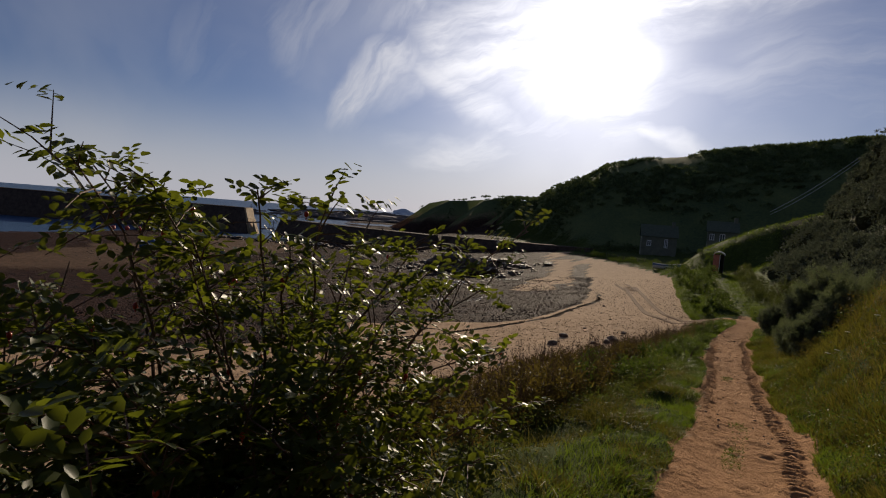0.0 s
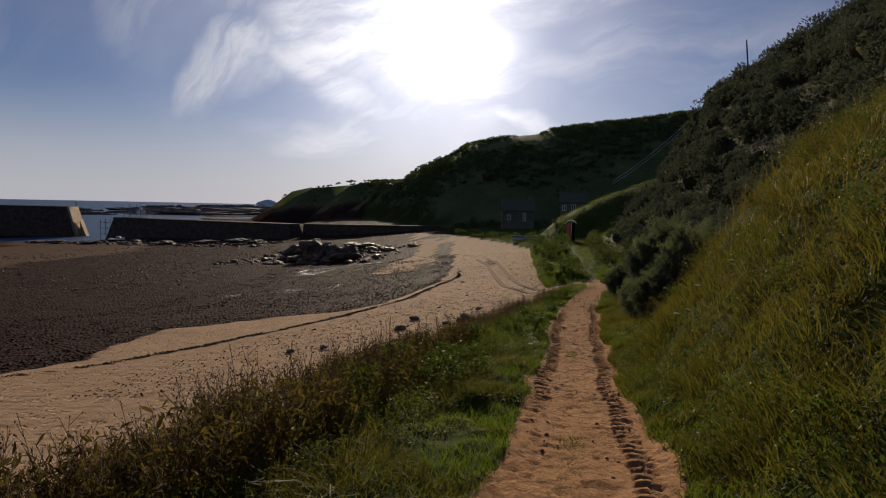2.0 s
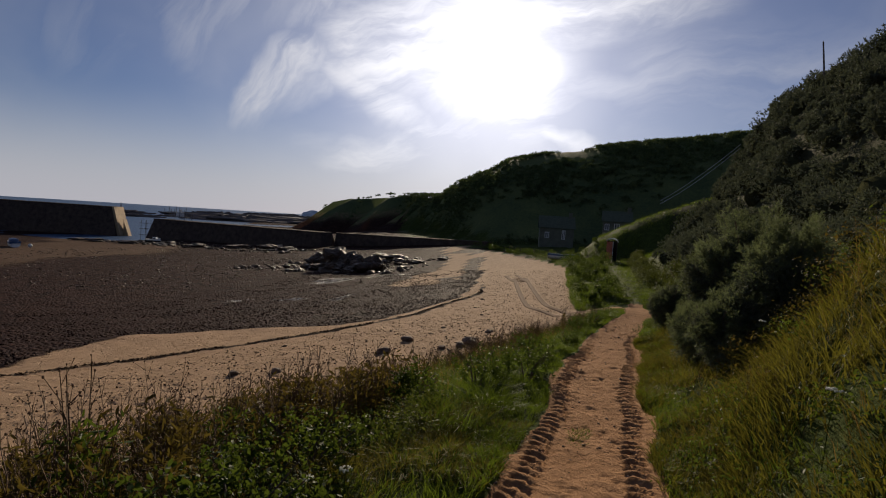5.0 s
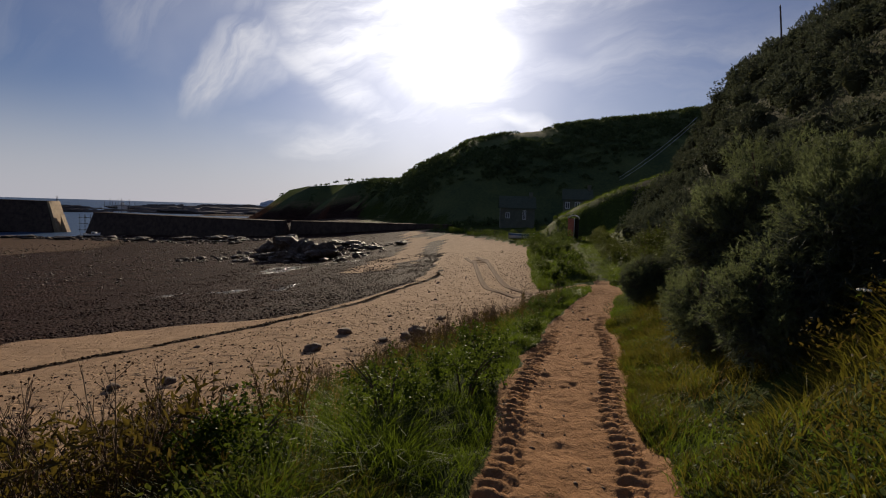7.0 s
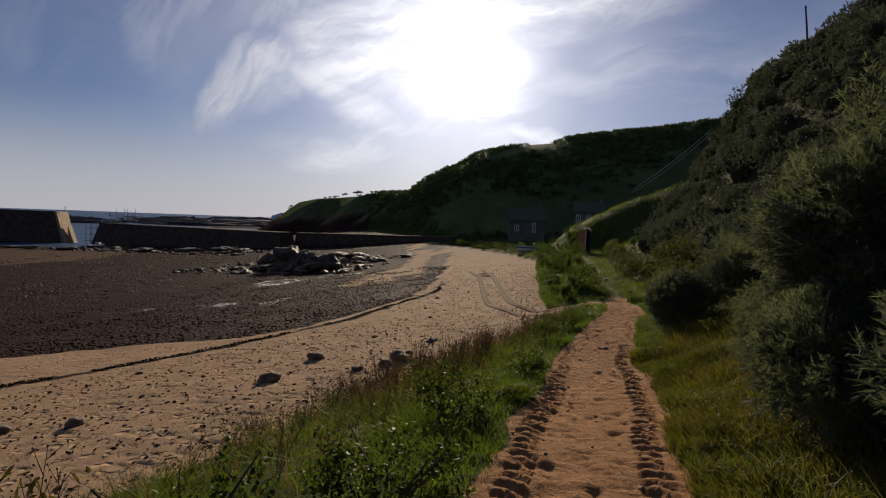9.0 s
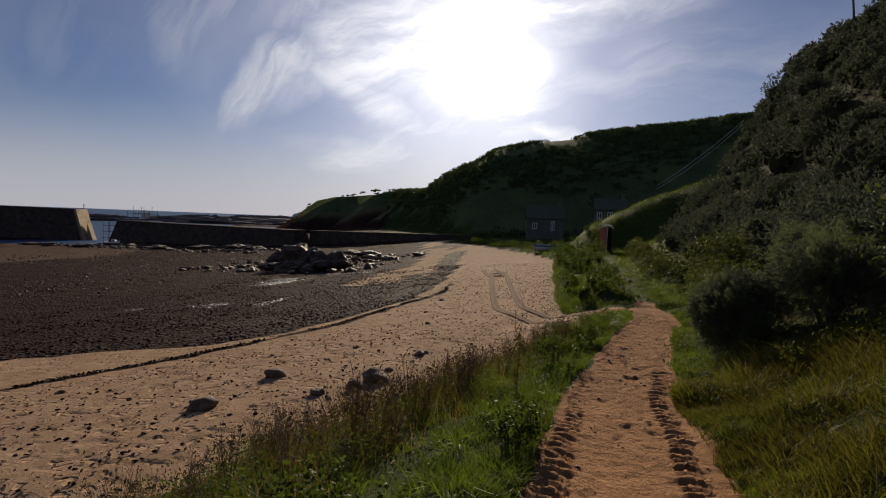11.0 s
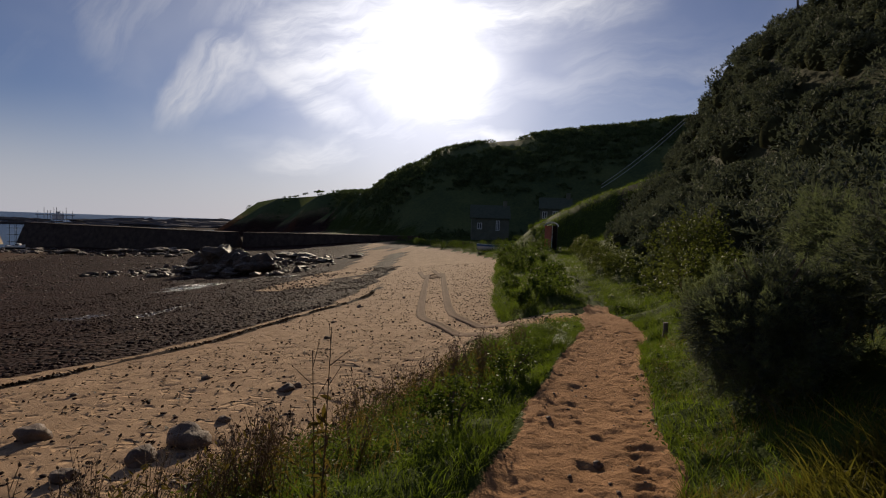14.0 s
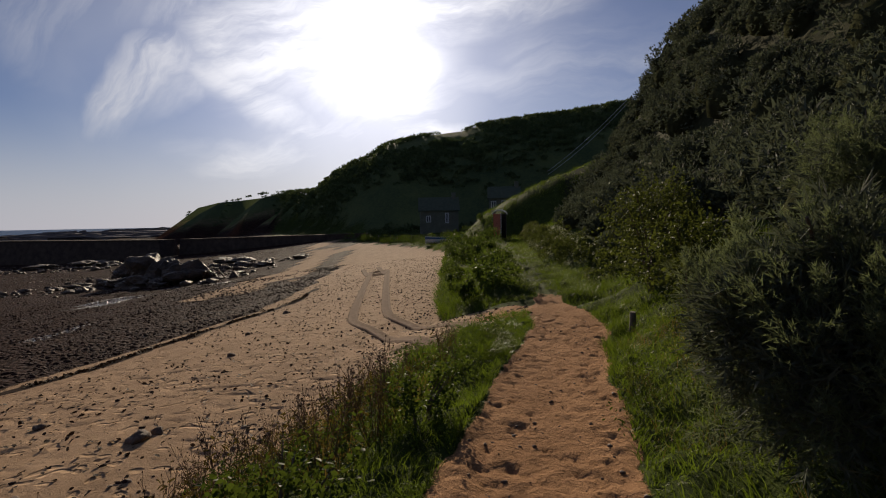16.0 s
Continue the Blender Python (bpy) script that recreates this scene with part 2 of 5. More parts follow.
OLIVE_GRASS = leaf_material("olive_grass", (0.035, 0.038, 0.008), (0.13, 0.11, 0.03), (0.12, 0.11, 0.014), 0.42, 0.55)
DRY_GRASS = leaf_material("dry_grass", (0.11, 0.075, 0.024), (0.27, 0.19, 0.07), (0.20, 0.13, 0.03), 0.4, 0.6)
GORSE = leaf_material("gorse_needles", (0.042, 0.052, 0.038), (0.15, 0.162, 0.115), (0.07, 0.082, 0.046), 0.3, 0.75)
HILL_SCRUB = leaf_material("hill_scrub", (0.05, 0.078, 0.036), (0.14, 0.17, 0.07), (0.075, 0.10, 0.03), 0.3, 0.8)
# dark colour that paints the shade inside the hillside gorse
GORSE_CORE = simple("gorse_core_shade", (0.028, 0.03, 0.016), (0.065, 0.068, 0.034), 3.0, 1.0, 0.6, spec=0.0)
BARK = simple("bark", (0.05, 0.035, 0.025), (0.12, 0.085, 0.06), 14, 0.85, 0.5)
ROSE_LEAF = leaf_material("rose_leaf", (0.022, 0.036, 0.012), (0.06, 0.08, 0.024), (0.16, 0.185, 0.014), 0.38, 0.42, spec=0.13)
CANE = simple("rose_cane", (0.07, 0.035, 0.024), (0.19, 0.10, 0.066), 14, 0.7, 0.3)
WEED_LEAF = leaf_material("weed_leaf", (0.02, 0.045, 0.008), (0.05, 0.09, 0.016), (0.07, 0.097, 0.012), 0.4, 0.55)
DRY_STEM = simple("dry_stem", (0.07, 0.04, 0.022), (0.16, 0.095, 0.05), 12, 0.8, 0.2)
SEAWEED = leaf_material("dried_seaweed", (0.012, 0.008, 0.005), (0.05, 0.03, 0.018), (0.03, 0.015, 0.006), 0.15, 0.7)
PEBBLE = simple("pebble", (0.018, 0.010, 0.008), (0.062, 0.033, 0.026), 3.0, 0.85, 0.3, spec=0.1)
BOULDER = simple("sandstone_boulder", (0.07, 0.045, 0.032), (0.22, 0.15, 0.11), 3.5, 0.8, 0.6)
SEED = simple("seed_head", (0.09, 0.042, 0.024), (0.2, 0.11, 0.06), 40, 0.9, 0.0)
RED_WOOD = simple("red_boards", (0.42, 0.12, 0.07), (0.56, 0.18, 0.11), 6, 0.75, 0.3)
DARK_WOOD = simple("dark_boards", (0.012, 0.010, 0.009), (0.035, 0.028, 0.024), 6, 0.8, 0.3)
PALE_METAL = simple("zinc_sheet", (0.45, 0.45, 0.44), (0.65, 0.64, 0.62), 5, 0.35, 0.1, 0.6)
WHITE_PAINT = simple("white_paint", (0.55, 0.55, 0.53), (0.8, 0.8, 0.78), 3, 0.5, 0.05)
BLUE_PAINT = simple("blue_paint", (0.02, 0.07, 0.19), (0.04, 0.12, 0.28), 3, 0.4, 0.05)
RED_PAINT = simple("red_paint", (0.35, 0.03, 0.015), (0.55, 0.06, 0.03), 3, 0.45, 0.05)
STEEL = simple("scaffold_tube", (0.12, 0.12, 0.12), (0.28, 0.27, 0.26), 9, 0.5, 0.1, 0.7)
HOUSE_WALL = simple("house_stone", (0.10, 0.105, 0.075), (0.155, 0.16, 0.115), 1.2, 0.9, 0.3)
SLATE = simple("slate_roof", (0.075, 0.09, 0.062), (0.12, 0.135, 0.095), 2.0, 0.9, 0.3, spec=0.1)
TIMBER = simple("weathered_timber", (0.07, 0.055, 0.045), (0.16, 0.13, 0.11), 7, 0.85, 0.4)
PETAL = simple("white_petals", (0.55, 0.55, 0.45), (0.75, 0.74, 0.66), 60, 0.8, 0.0)
# sand of the tyre ruts, darker and browner than the open beach
RUT_SAND = simple("rut_sand", (0.13, 0.078, 0.047), (0.22, 0.135, 0.083), 6, 0.95, 0.4, spec=0.1)
WEED_BROWN = leaf_material("withered_leaf", (0.045, 0.035, 0.014), (0.14, 0.10, 0.035), (0.10, 0.075, 0.014), 0.38, 0.7)
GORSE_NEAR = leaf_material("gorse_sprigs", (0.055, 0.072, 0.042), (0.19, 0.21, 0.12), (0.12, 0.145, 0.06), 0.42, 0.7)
HAWTHORN = leaf_material("hawthorn_leaf", (0.022, 0.034, 0.012), (0.065, 0.085, 0.03), (0.075, 0.09, 0.014), 0.36, 0.6)

# ---------------------------------------------------------------- the lie of the land
def lattice(ix, iy, seed):
    h = (ix.astype(np.int64) * 374761393 + iy.astype(np.int64) * 668265263 + seed * 974634777) & 0xFFFFFFFF
    h = ((h ^ (h >> 13)) * 1274126177) & 0xFFFFFFFF
    return ((h ^ (h >> 16)) & 0xFFFF) / 65535.0


def vnoise(x, y, seed=0):
    ix, iy = np.floor(x), np.floor(y)
    fx, fy = x - ix, y - iy
    fx, fy = fx * fx * (3 - 2 * fx), fy * fy * (3 - 2 * fy)
    a, b = lattice(ix, iy, seed), lattice(ix + 1, iy, seed)
    c, d = lattice(ix, iy + 1, seed), lattice(ix + 1, iy + 1, seed)
    return (a + (b - a) * fx) * (1 - fy) + (c + (d - c) * fx) * fy


def fbm(x, y, octaves=4, seed=0):
    total, amp, norm = 0.0, 1.0, 0.0
    for o in range(octaves):
        total = total + amp * vnoise(x * 2 ** o + 17.3 * o, y * 2 ** o - 9.1 * o, seed + o)
        norm += amp
        amp *= 0.5
    return total / norm


def smooth(v, a, b):
    s = np.clip((v - a) / (b - a), 0, 1)
    return s * s * (3 - 2 * s)


# centre line of the path, its height, and the back edge of the sand, along y
PX_Y, PX = [-40, 0, 11, 16, 22, 27, 30, 33, 36, 40, 46, 52, 66, 80, 110], [0.5, 0.33, 0.27, 0.06, -0.05, -0.05, 0.08, 0.48, 0.75, 0.7, 0.25, -0.5, -1.8, -1.7, 0]
PZ_Y, PZ = [-40, 0, 2, 4, 6.6, 9.5, 13, 16.4, 20, 23, 25.7, 29, 33, 36, 40, 50, 80, 110], \
    [3.2, 1.84, 1.6, 1.3, 0.9, 0.5, 0.0, -0.32, -0.6, -0.95, -1.24, -1.38, -1.55, -1.75, -1.9, -1.9, -1.6, -1.2]
XB_Y, XB = [-60, 0, 20, 27, 30, 33, 35, 36.6, 37.6, 39.6, 41, 43, 48, 60, 78, 92, 112, 150, 400], \
    [-9, -8.4, -6.9, -5.1, -3.8, -3.1, -2.7, -1.5, -0.2, -0.2, -2.4, -3.0, -3.9, -5.6, -8, -15, -29, -60, -200]
SHORE_Y, SHORE_X = [-60, 0, 20, 27, 36, 43, 48, 60, 78, 92, 112, 150, 400], [-9, -8.6, -7.8, -6.9, -5.2, -4.3, -4.4, -5.6, -8, -15, -29, -60, -200]
BEACH_D, BEACH_Z = [-20, 0, 5, 10, 20, 30, 60, 100, 140, 190, 400, 3000], \
    [-2.5, -2.8, -3.3, -3.9, -5.0, -5.9, -7.3, -8.1, -8.7, -10, -14, -20]
SLOPE_X, SLOPE_Z = [0, 0.5, 1.5, 3, 6, 9, 13, 19, 30, 60, 300], [0, 0.12, 0.7, 1.45, 2.9, 6.1, 13.1, 20.0, 23.5, 27, 40]
# the steep grass bank above the upper path, and the crest of the green shoulder behind the shelter
BANK_X, BANK_Z = [0, 0.6, 1.5, 2.3, 3.1, 4.3, 7, 9, 13, 19, 30, 60, 300], [0, 0.25, 1.6, 3.1, 4.1, 4.9, 6.6, 8.2, 13.1, 20.0, 23.5, 27, 40]
CREST_X, CREST_Z = [-9, -5.4, -1.9, 0.8, 6.5, 12, 20], [-2.2, 1.1, 3.1, 4.5, 6.7, 8.6, 10.5]
SEA = -9.0
# sky line of the far hill and the headland, seen from a spot on the path: bearing, slope, range of top and foot
HUB = (0.4, 8.0)
HILL_B = [-60, -20, -8, -4, 0, 4.2, 6.1, 9.8, 13.3, 15.4, 16.9, 18.7, 20.6, 24, 27.8, 30.8, 32.2, 33.2, 34.0]
HILL_T = [.19, .185, .176, .167, .163, .154, .144, .138, .126, .102, .095, .079, .052, .0485, .046, .041, .028, .008, -.04]
HILL_TOP = [205, 205, 205, 205, 205, 205, 205, 205, 205, 206, 208, 213, 228, 275, 300, 320, 330, 335, 340]
HILL_FOOT = [122, 122, 122, 122, 122, 122, 122, 122, 123, 125, 130, 142, 172, 240, 270, 294, 306, 313, 322]


def path_x(y):
    return np.interp(y, PX_Y, PX) + 0.05 * np.sin(y * 0.9) + 0.03 * np.sin(y * 2.3 + 1)


def half_width(y):
    return np.interp(y, [0, 8, 12, 16, 20, 24, 28, 33, 38, 41, 44, 110], [0.68, 0.72, 0.70, 0.67, 0.75, 0.80, 0.72, 0.64, 0.7, 0.3, 0.06, 0.05])


def path_z(y):
    return np.interp(y, PZ_Y, PZ)


def back_edge(y):
    return np.interp(y, XB_Y, XB) + 0.5 * (fbm(y * 0.5, y * 0 + 3.3, 3, 5) - 0.5)


def beach_z(x, y):
    d = np.interp(y, SHORE_Y, SHORE_X) - x
    return np.interp(d, BEACH_D, BEACH_Z)


def land(x, y, detail=True):
    """Height of the ground."""
    px, hw, pz = path_x(y), half_width(y), path_z(y)
    xl, xr = px - hw, px + hw
    xb = back_edge(y)
    bw = np.maximum(xl - xb, np.interp(y, [0, 33, 37, 42, 60], [4, 3.0, 4.5, 3.0, 3.0]))
    s = np.clip((xl - x) / bw, 0, 1)
    high = smooth(y, 21, 15)
    prof = np.interp(s, [0, 0.12, 0.5, 0.85, 1.0], [0, 0.01, 0.27, 0.8, 1.0]) * high + np.interp(s, [0, 0.12, 0.5, 0.85, 1.0], [0, 0.04, 0.46, 0.9, 1.0]) * (1 - high)
    low = beach_z(x, y)
    left = pz + (np.minimum(low, pz) - pz) * prof
    up = np.clip(x - xr - np.interp(y, [38, 43, 80, 92], [0, 1.2, 1.2, 0.6]), 0, None)
    rise = np.interp(up, SLOPE_X, SLOPE_Z) + 1.0 * smooth(up, 1.2, 6) * smooth(y, 21, 13)
    steep = smooth(y, 18.3, 14.8)
    rise = rise * (1 - steep) + np.interp(up, BANK_X, BANK_Z) * steep
    # the valley behind the gorse hill
    rise = rise * (1 - 0.93 * smooth(y + 0.5 * up, 92, 118))
    z = np.where(x < xl, left, pz + rise)
    z = z + 2.8 * np.exp(-((x - 15.5) / 3.6) ** 2 - ((y - 80) / 11) ** 2)
    up_front = smooth(y, 77, 95) * smooth(y, 118, 96)
    ridge = (np.interp(x, CREST_X, CREST_Z) + 5.0) * up_front - 5.0 + 0.8 * up_front * (fbm(x * 0.25, y * 0.25, 3, 19) - 0.5)
    z = np.where((x > -9) & (y > 77), np.maximum(z, ridge), z)
    # far hill and headland
    dx, dy = x - HUB[0], y - HUB[1]
    r = np.hypot(dx, dy) + 1e-6
    b = np.degrees(np.arctan2(-dx, dy))
    wav = (fbm(x * 0.02, y * 0.02, 4, 31) - 0.5)
    for bs, ts in ((HILL_B, HILL_T),):
        t = np.interp(b, bs, ts, left=-0.2, right=-0.2)
        top, foot = np.interp(b, bs, HILL_TOP), np.interp(b, bs, HILL_FOOT)
        crest = 2.2 + t * top
        base = np.interp(b, [14, 26], [-3.0, -9.5])
        f = np.clip((r - foot - 7 * wav) / (top - foot), 0, 1)
        shape = np.interp(f, [0, 0.12, 0.35, 0.7, 1], [0, 0.14, 0.55, 0.88, 1])
        h = base + (crest - base) * shape
        # past the crest it falls away slowly
        h = np.where(r > top, crest - (r - top) * 0.12, h)
        h = np.where((f > 0) & (t > -0.19) & (np.abs(b) < 100), h + wav * 1.5 * np.sin(np.pi * np.clip(f, 0, 1)), -50)
        z = np.maximum(z, h)
    # the harbour mouth and the water beyond the piers
    mouth = np.exp(-((x + 147) / 13) ** 2) * smooth(y, 104, 116)
    open_sea = smooth(b, 40, 45) * smooth(y, 130, 146)
    gullies = smooth(b, 32, 35) * smooth(y, 140, 170) * smooth(fbm(x * 0.03, y * 0.05, 3, 93), 0.46, 0.56)
    z = z - 3.0 * mouth - 5.0 * open_sea - 2.5 * gullies
    if detail:
        on_path = 1 - smooth(np.abs(x - px), hw * 0.75, hw * 1.25)
        turf = smooth(x, xb - 0.2, xb + 0.8) * (1 - on_path)
        z = z + turf * (0.36 * (fbm(x * 1.1, y * 1.1, 4, 2) - 0.5) + 0.10 * (fbm(x * 4, y * 4, 2, 3) - 0.5))
        z = z + 0.35 * smooth(y, 40.6, 43) * smooth(y, 95, 80) * smooth(x, xb + 0.1, xb + 1.3) * smooth(px - x, hw + 0.1, hw + 1.2)
        far = smooth(xb - x, 10, 18)
        sand = (1 - turf) * (1 - far)
        dents = vnoise(x * 4.3 + 2.5 * fbm(x, y, 2, 4), y * 4.6 + 2.5 * fbm(y, x, 2, 6), 9)
        z = z + sand * (0.035 * (fbm(x * 0.5, y * 0.5, 3, 7) - 0.5)) - sand * 0.028 * smooth(dents, 0.62, 0.86) * (1 - on_path) * smooth(y, 50, 36)
        z = z + far * smooth(r, 400, 30) * 0.28 * (fbm(x * 0.6, y * 0.6, 4, 12) - 0.5)
        # trodden earth and tyre treads
        prints = smooth(vnoise(x * 8.5 + 2 * fbm(x * 3, y * 3, 2, 23), y * 8 + 3 + 2 * fbm(y * 3, x * 3, 2, 24), 22), 0.58, 0.85)
        z = z + on_path * (0.05 * (fbm(x * 9, y * 9, 3, 21) - 0.5) - 0.026 * prints * (0.35 + 0.65 * smooth(fbm(x * 0.9, y * 0.6, 2, 25), 0.4, 0.6))
                           - 0.04 * (1 - ((x - px) / hw) ** 2).clip(0, 1))
        for side, depth, y_in, y_out in ((0.68, 1.0, 3.0, 27.5), (-0.72, 0.85, 11.0, 25.5)):
            off = side * hw
            u = x - px - off
            inside = smooth(np.abs(u), 0.125, 0.10) * smooth(y, 41, 37)
            lug = smooth(np.sin((y + 0.55 * np.abs(u + 0.02)) * 2 * np.pi / 0.175 + 1.0 * fbm(x * 3, y * 0.8, 2, 43)), -0.25, 0.25)
            fade = (0.22 + 0.78 * smooth(y, y_in - 1.5, y_in + 2) * smooth(y, y_out + 1.5, y_out - 2)) * (0.45 + 0.75 * fbm(x * 5, y * 1.3, 3, 41))
            z = z + inside * depth * fade * (0.055 * lug - 0.04)
    return z


def trodden(x, y):
    """How far a spot lies from the middle of the path, with the ragged edge that the grass leaves."""
    return np.abs(x - path_x(y)) + 0.34 * (fbm(x * 1.4, y * 1.2, 4, 78) - 0.5)


def wrack_x(y):
    return np.interp(y, [0, 18.8, 21.2, 24.3, 30, 36.7, 42.5, 48, 52, 62], [-48, -22.7, -19.1, -17.0, -13.8, -11.9, -11.7, -11.2, -11.5, -14.5]) + 0.3 * (fbm(y * 0.6, y * 0, 3, 55) - 0.5) * 2


def shingle_x(y):
    return np.interp(y, [0, 19, 22, 24, 29, 32, 33.5, 36.5, 40, 48, 58, 66, 80, 100], [-50, -24.2, -21.5, -22.8, -23.5, -18, -14.6, -12.7, -12.5, -12.1, -14, -16, -18.5, -26]) + 1.2 * (fbm(y * 0.4, y * 0, 4, 66) - 0.5)


def graded(start, stop, step, lo_mid, hi_mid, mid_step, limit=2600.0, growth=1.085):
    """Fine steps between start and stop, wider ones to lo_mid and hi_mid, then growing steps out to limit."""
    def side(v, s, edge, sign):
        found = []
        while abs(v) < limit:
            s = s * growth if (sign * (edge - v) < 0) else min(s * growth, mid_step)
            s = min(s, 60.0)
            v += sign * s
            found.append(v)
        return found
    return np.array(side(start, step, lo_mid, -1)[::-1] + list(np.arange(start, stop + step / 2, step)) + side(stop, step, hi_mid, 1))


def build_ground():
    xs = graded(-0.75, 0.85, 0.035, -12.0, 4.0, 0.15)
    ys = graded(4.0, 37.5, 0.04, 1.0, 52.0, 0.17)
    x, y = np.meshgrid(xs, ys)
    z = land(x, y)
    nx, ny = len(xs), len(ys)
    me = bpy.data.meshes.new("ground")
    me.vertices.add(nx * ny)
    me.vertices.foreach_set("co", np.stack([x, y, z], -1).astype(np.float32).ravel())
    i = (np.arange(ny - 1)[:, None] * nx + np.arange(nx - 1)[None, :]).ravel()
    quads = np.stack([i, i + 1, i + nx + 1, i + nx], -1).ravel()
    me.loops.add(len(quads))
    me.loops.foreach_set("vertex_index", quads.astype(np.int32))
    me.polygons.add(len(i))
    me.polygons.foreach_set("loop_start", (np.arange(len(i)) * 4).astype(np.int32))
    me.polygons.foreach_set("use_smooth", np.ones(len(i), bool))
    me.update(calc_edges=True)
    px, hw, xb = path_x(y), half_width(y), back_edge(y)
    wx = wrack_x(y)
    d = np.clip(xb - x, -50, 3000)
    shore = x - shingle_x(y)
    chan = np.exp(-((x - np.interp(y, [52, 60, 63, 72, 83, 93, 107], [-21, -18.8, -19.2, -19.8, -20.4, -22.4, -33])) / (0.9 + 0.015 * y)) ** 2) * smooth(y, 55, 62)
    braid = np.exp(-((x - np.interp(y, [56, 59, 70, 82, 97, 112], [-21, -21.9, -23.4, -24.3, -28.5, -35.5])) / (0.7 + 0.016 * y)) ** 2) * smooth(y, 54, 60)
    bed = np.exp(-((x - np.interp(y, [48, 55, 65, 69, 79, 97, 114], [-14, -15.5, -19.6, -18.2, -20.6, -24.6, -32.6])) / (0.5 + 0.008 * y)) ** 2)
    chan = np.maximum(chan, braid) * smooth(fbm(x * 0.3, y * 0.12, 3, 71), 0.12, 0.36)
    chan = smooth(np.maximum(chan - 0.9 * bed * smooth(y, 50, 58), 0), 0.2, 0.5)
    pools = smooth(fbm(x * 0.7, y * 0.25, 4, 72), 0.54, 0.6) * np.maximum(np.exp(-(((x + 31) / 6) ** 2 + ((y - 66) / 6) ** 2)), np.exp(-(((x + 26.5) / 5) ** 2 + ((y - 47) / 4) ** 2)))
    sandy = smooth(fbm(x * 0.03, y * 0.03, 3, 75), 0.5, 0.62) * smooth(d, 60, 90)
    r = np.hypot(x - HUB[0], y - HUB[1])
    hilly = smooth(z, -2.5, 0.5) * smooth(r, 85, 110)
    zones = {
        "turf": np.maximum(smooth(x, xb - 0.35, xb + 0.45), hilly),
        "scrub": np.maximum(smooth(x - px - hw, 2.5, 6.0) * (1 - smooth(y, 64, 76) * smooth(r, 122, 112)), smooth(r, 112, 124) * hilly),
        "shaded_litter": smooth(x - px - hw, 4.5, 7.0) * smooth(y, 15, 20) * smooth(r, 112, 100),
        "earth": (1 - smooth(trodden(x, y), hw * 0.92, hw * 1.12)) * smooth(y, 44, 39)
        + smooth(x, xb - 2.5, xb + 0.5) * smooth(np.abs(y - 38.6), 1.6, 0.7) * (x < px),
        "shingle": smooth(shore, 0.4, -0.4) * (1 - 0.85 * chan) * (1 - sandy) * (1 - hilly),
        "wet": np.clip(pools * 1.6 + smooth(d, 130, 150) * 0.3, 0, 1) * (1 - hilly),
        "mud": np.maximum(smooth(d, 24, 52) * (1 - hilly) * (1 - chan), smooth(r, 116, 128) * (1 - hilly)),
        "wrack": np.exp(-((x - wx) / (0.16 + 0.25 * vnoise(y * 1.4, y * 0, 81))) ** 2) * smooth(y, 62, 54),
    }
    for key, w in zones.items():
        a = me.attributes.new(key, "FLOAT", "POINT")
        a.data.foreach_set("value", np.clip(w, 0, 1).astype(np.float32).ravel())
    me.materials.append(GROUND)
    return tagged(new("ground", me), "sandy beach, shingle, grassy bank and red earth path", "ground", kind="structure")


build_ground()


# ---------------------------------------------------------------- mesh helpers
def part(name, bm, mat, parent=None, label="", smooth_shade=False):
    """Links a bmesh as one mesh object under a thing or a part."""
    me = bpy.data.meshes.new(name)
    bm.to_mesh(me)
    bm.free()
    if smooth_shade:
        for p in me.polygons:
            p.use_smooth = True
    me.materials.append(mat)
    ob = new(name, me)
    if parent:
        ob.parent = parent
    return tagged(ob, label)


def thing(name, m, label, category, group=""):
    e = new(name)
    e.matrix_world = m
    e.empty_display_size = 0.2
    return tagged(e, label, category, group)


def arrays(name, verts, faces, mat, parent=None, smooth_shade=False):
    """A mesh from arrays of corners and of equal-sided faces."""
    me = bpy.data.meshes.new(name)
    n = faces.shape[1]
    me.vertices.add(len(verts))
    me.vertices.foreach_set("co", np.asarray(verts, np.float32).ravel())
    me.loops.add(faces.size)
    me.loops.foreach_set("vertex_index", faces.astype(np.int32).ravel())
    me.polygons.add(len(faces))
    me.polygons.foreach_set("loop_start", (np.arange(len(faces)) * n).astype(np.int32))
    if smooth_shade:
        me.polygons.foreach_set("use_smooth", np.ones(len(faces), bool))
    me.update(calc_edges=True)
    me.materials.append(mat)
    ob = new(name, me)
    if parent:
        ob.parent = parent
    return ob


def box(bm, lo, hi, m=None):
    c = [(a + b) / 2 for a, b in zip(lo, hi)]
    s = [b - a for a, b in zip(lo, hi)]
    mat = (m or Matrix()) @ Matrix.Translation(c) @ Matrix.Diagonal((*s, 1))
    return bmesh.ops.create_cube(bm, size=1, matrix=mat)["verts"]


def tube(bm, pts, r0, r1, sides=6):
    """A tapered tube along points."""
    rings = []
    n = len(pts)
    for i, p in enumerate(pts):
        p = Vector(p)
        d = (Vector(pts[min(i + 1, n - 1)]) - Vector(pts[max(i - 1, 0)])).normalized()
        a = d.orthogonal().normalized()
        b = d.cross(a)
        r = r0 + (r1 - r0) * i / max(n - 1, 1)
        rings.append([bm.verts.new(p + (a * math.cos(q) + b * math.sin(q)) * r) for q in (2 * math.pi * j / sides for j in range(sides))])
    for u, v in zip(rings, rings[1:]):
        for j in range(sides):
            bm.faces.new((u[j], u[(j + 1) % sides], v[(j + 1) % sides], v[j]))
    bm.faces.new(rings[0][::-1])
    bm.faces.new(rings[-1])


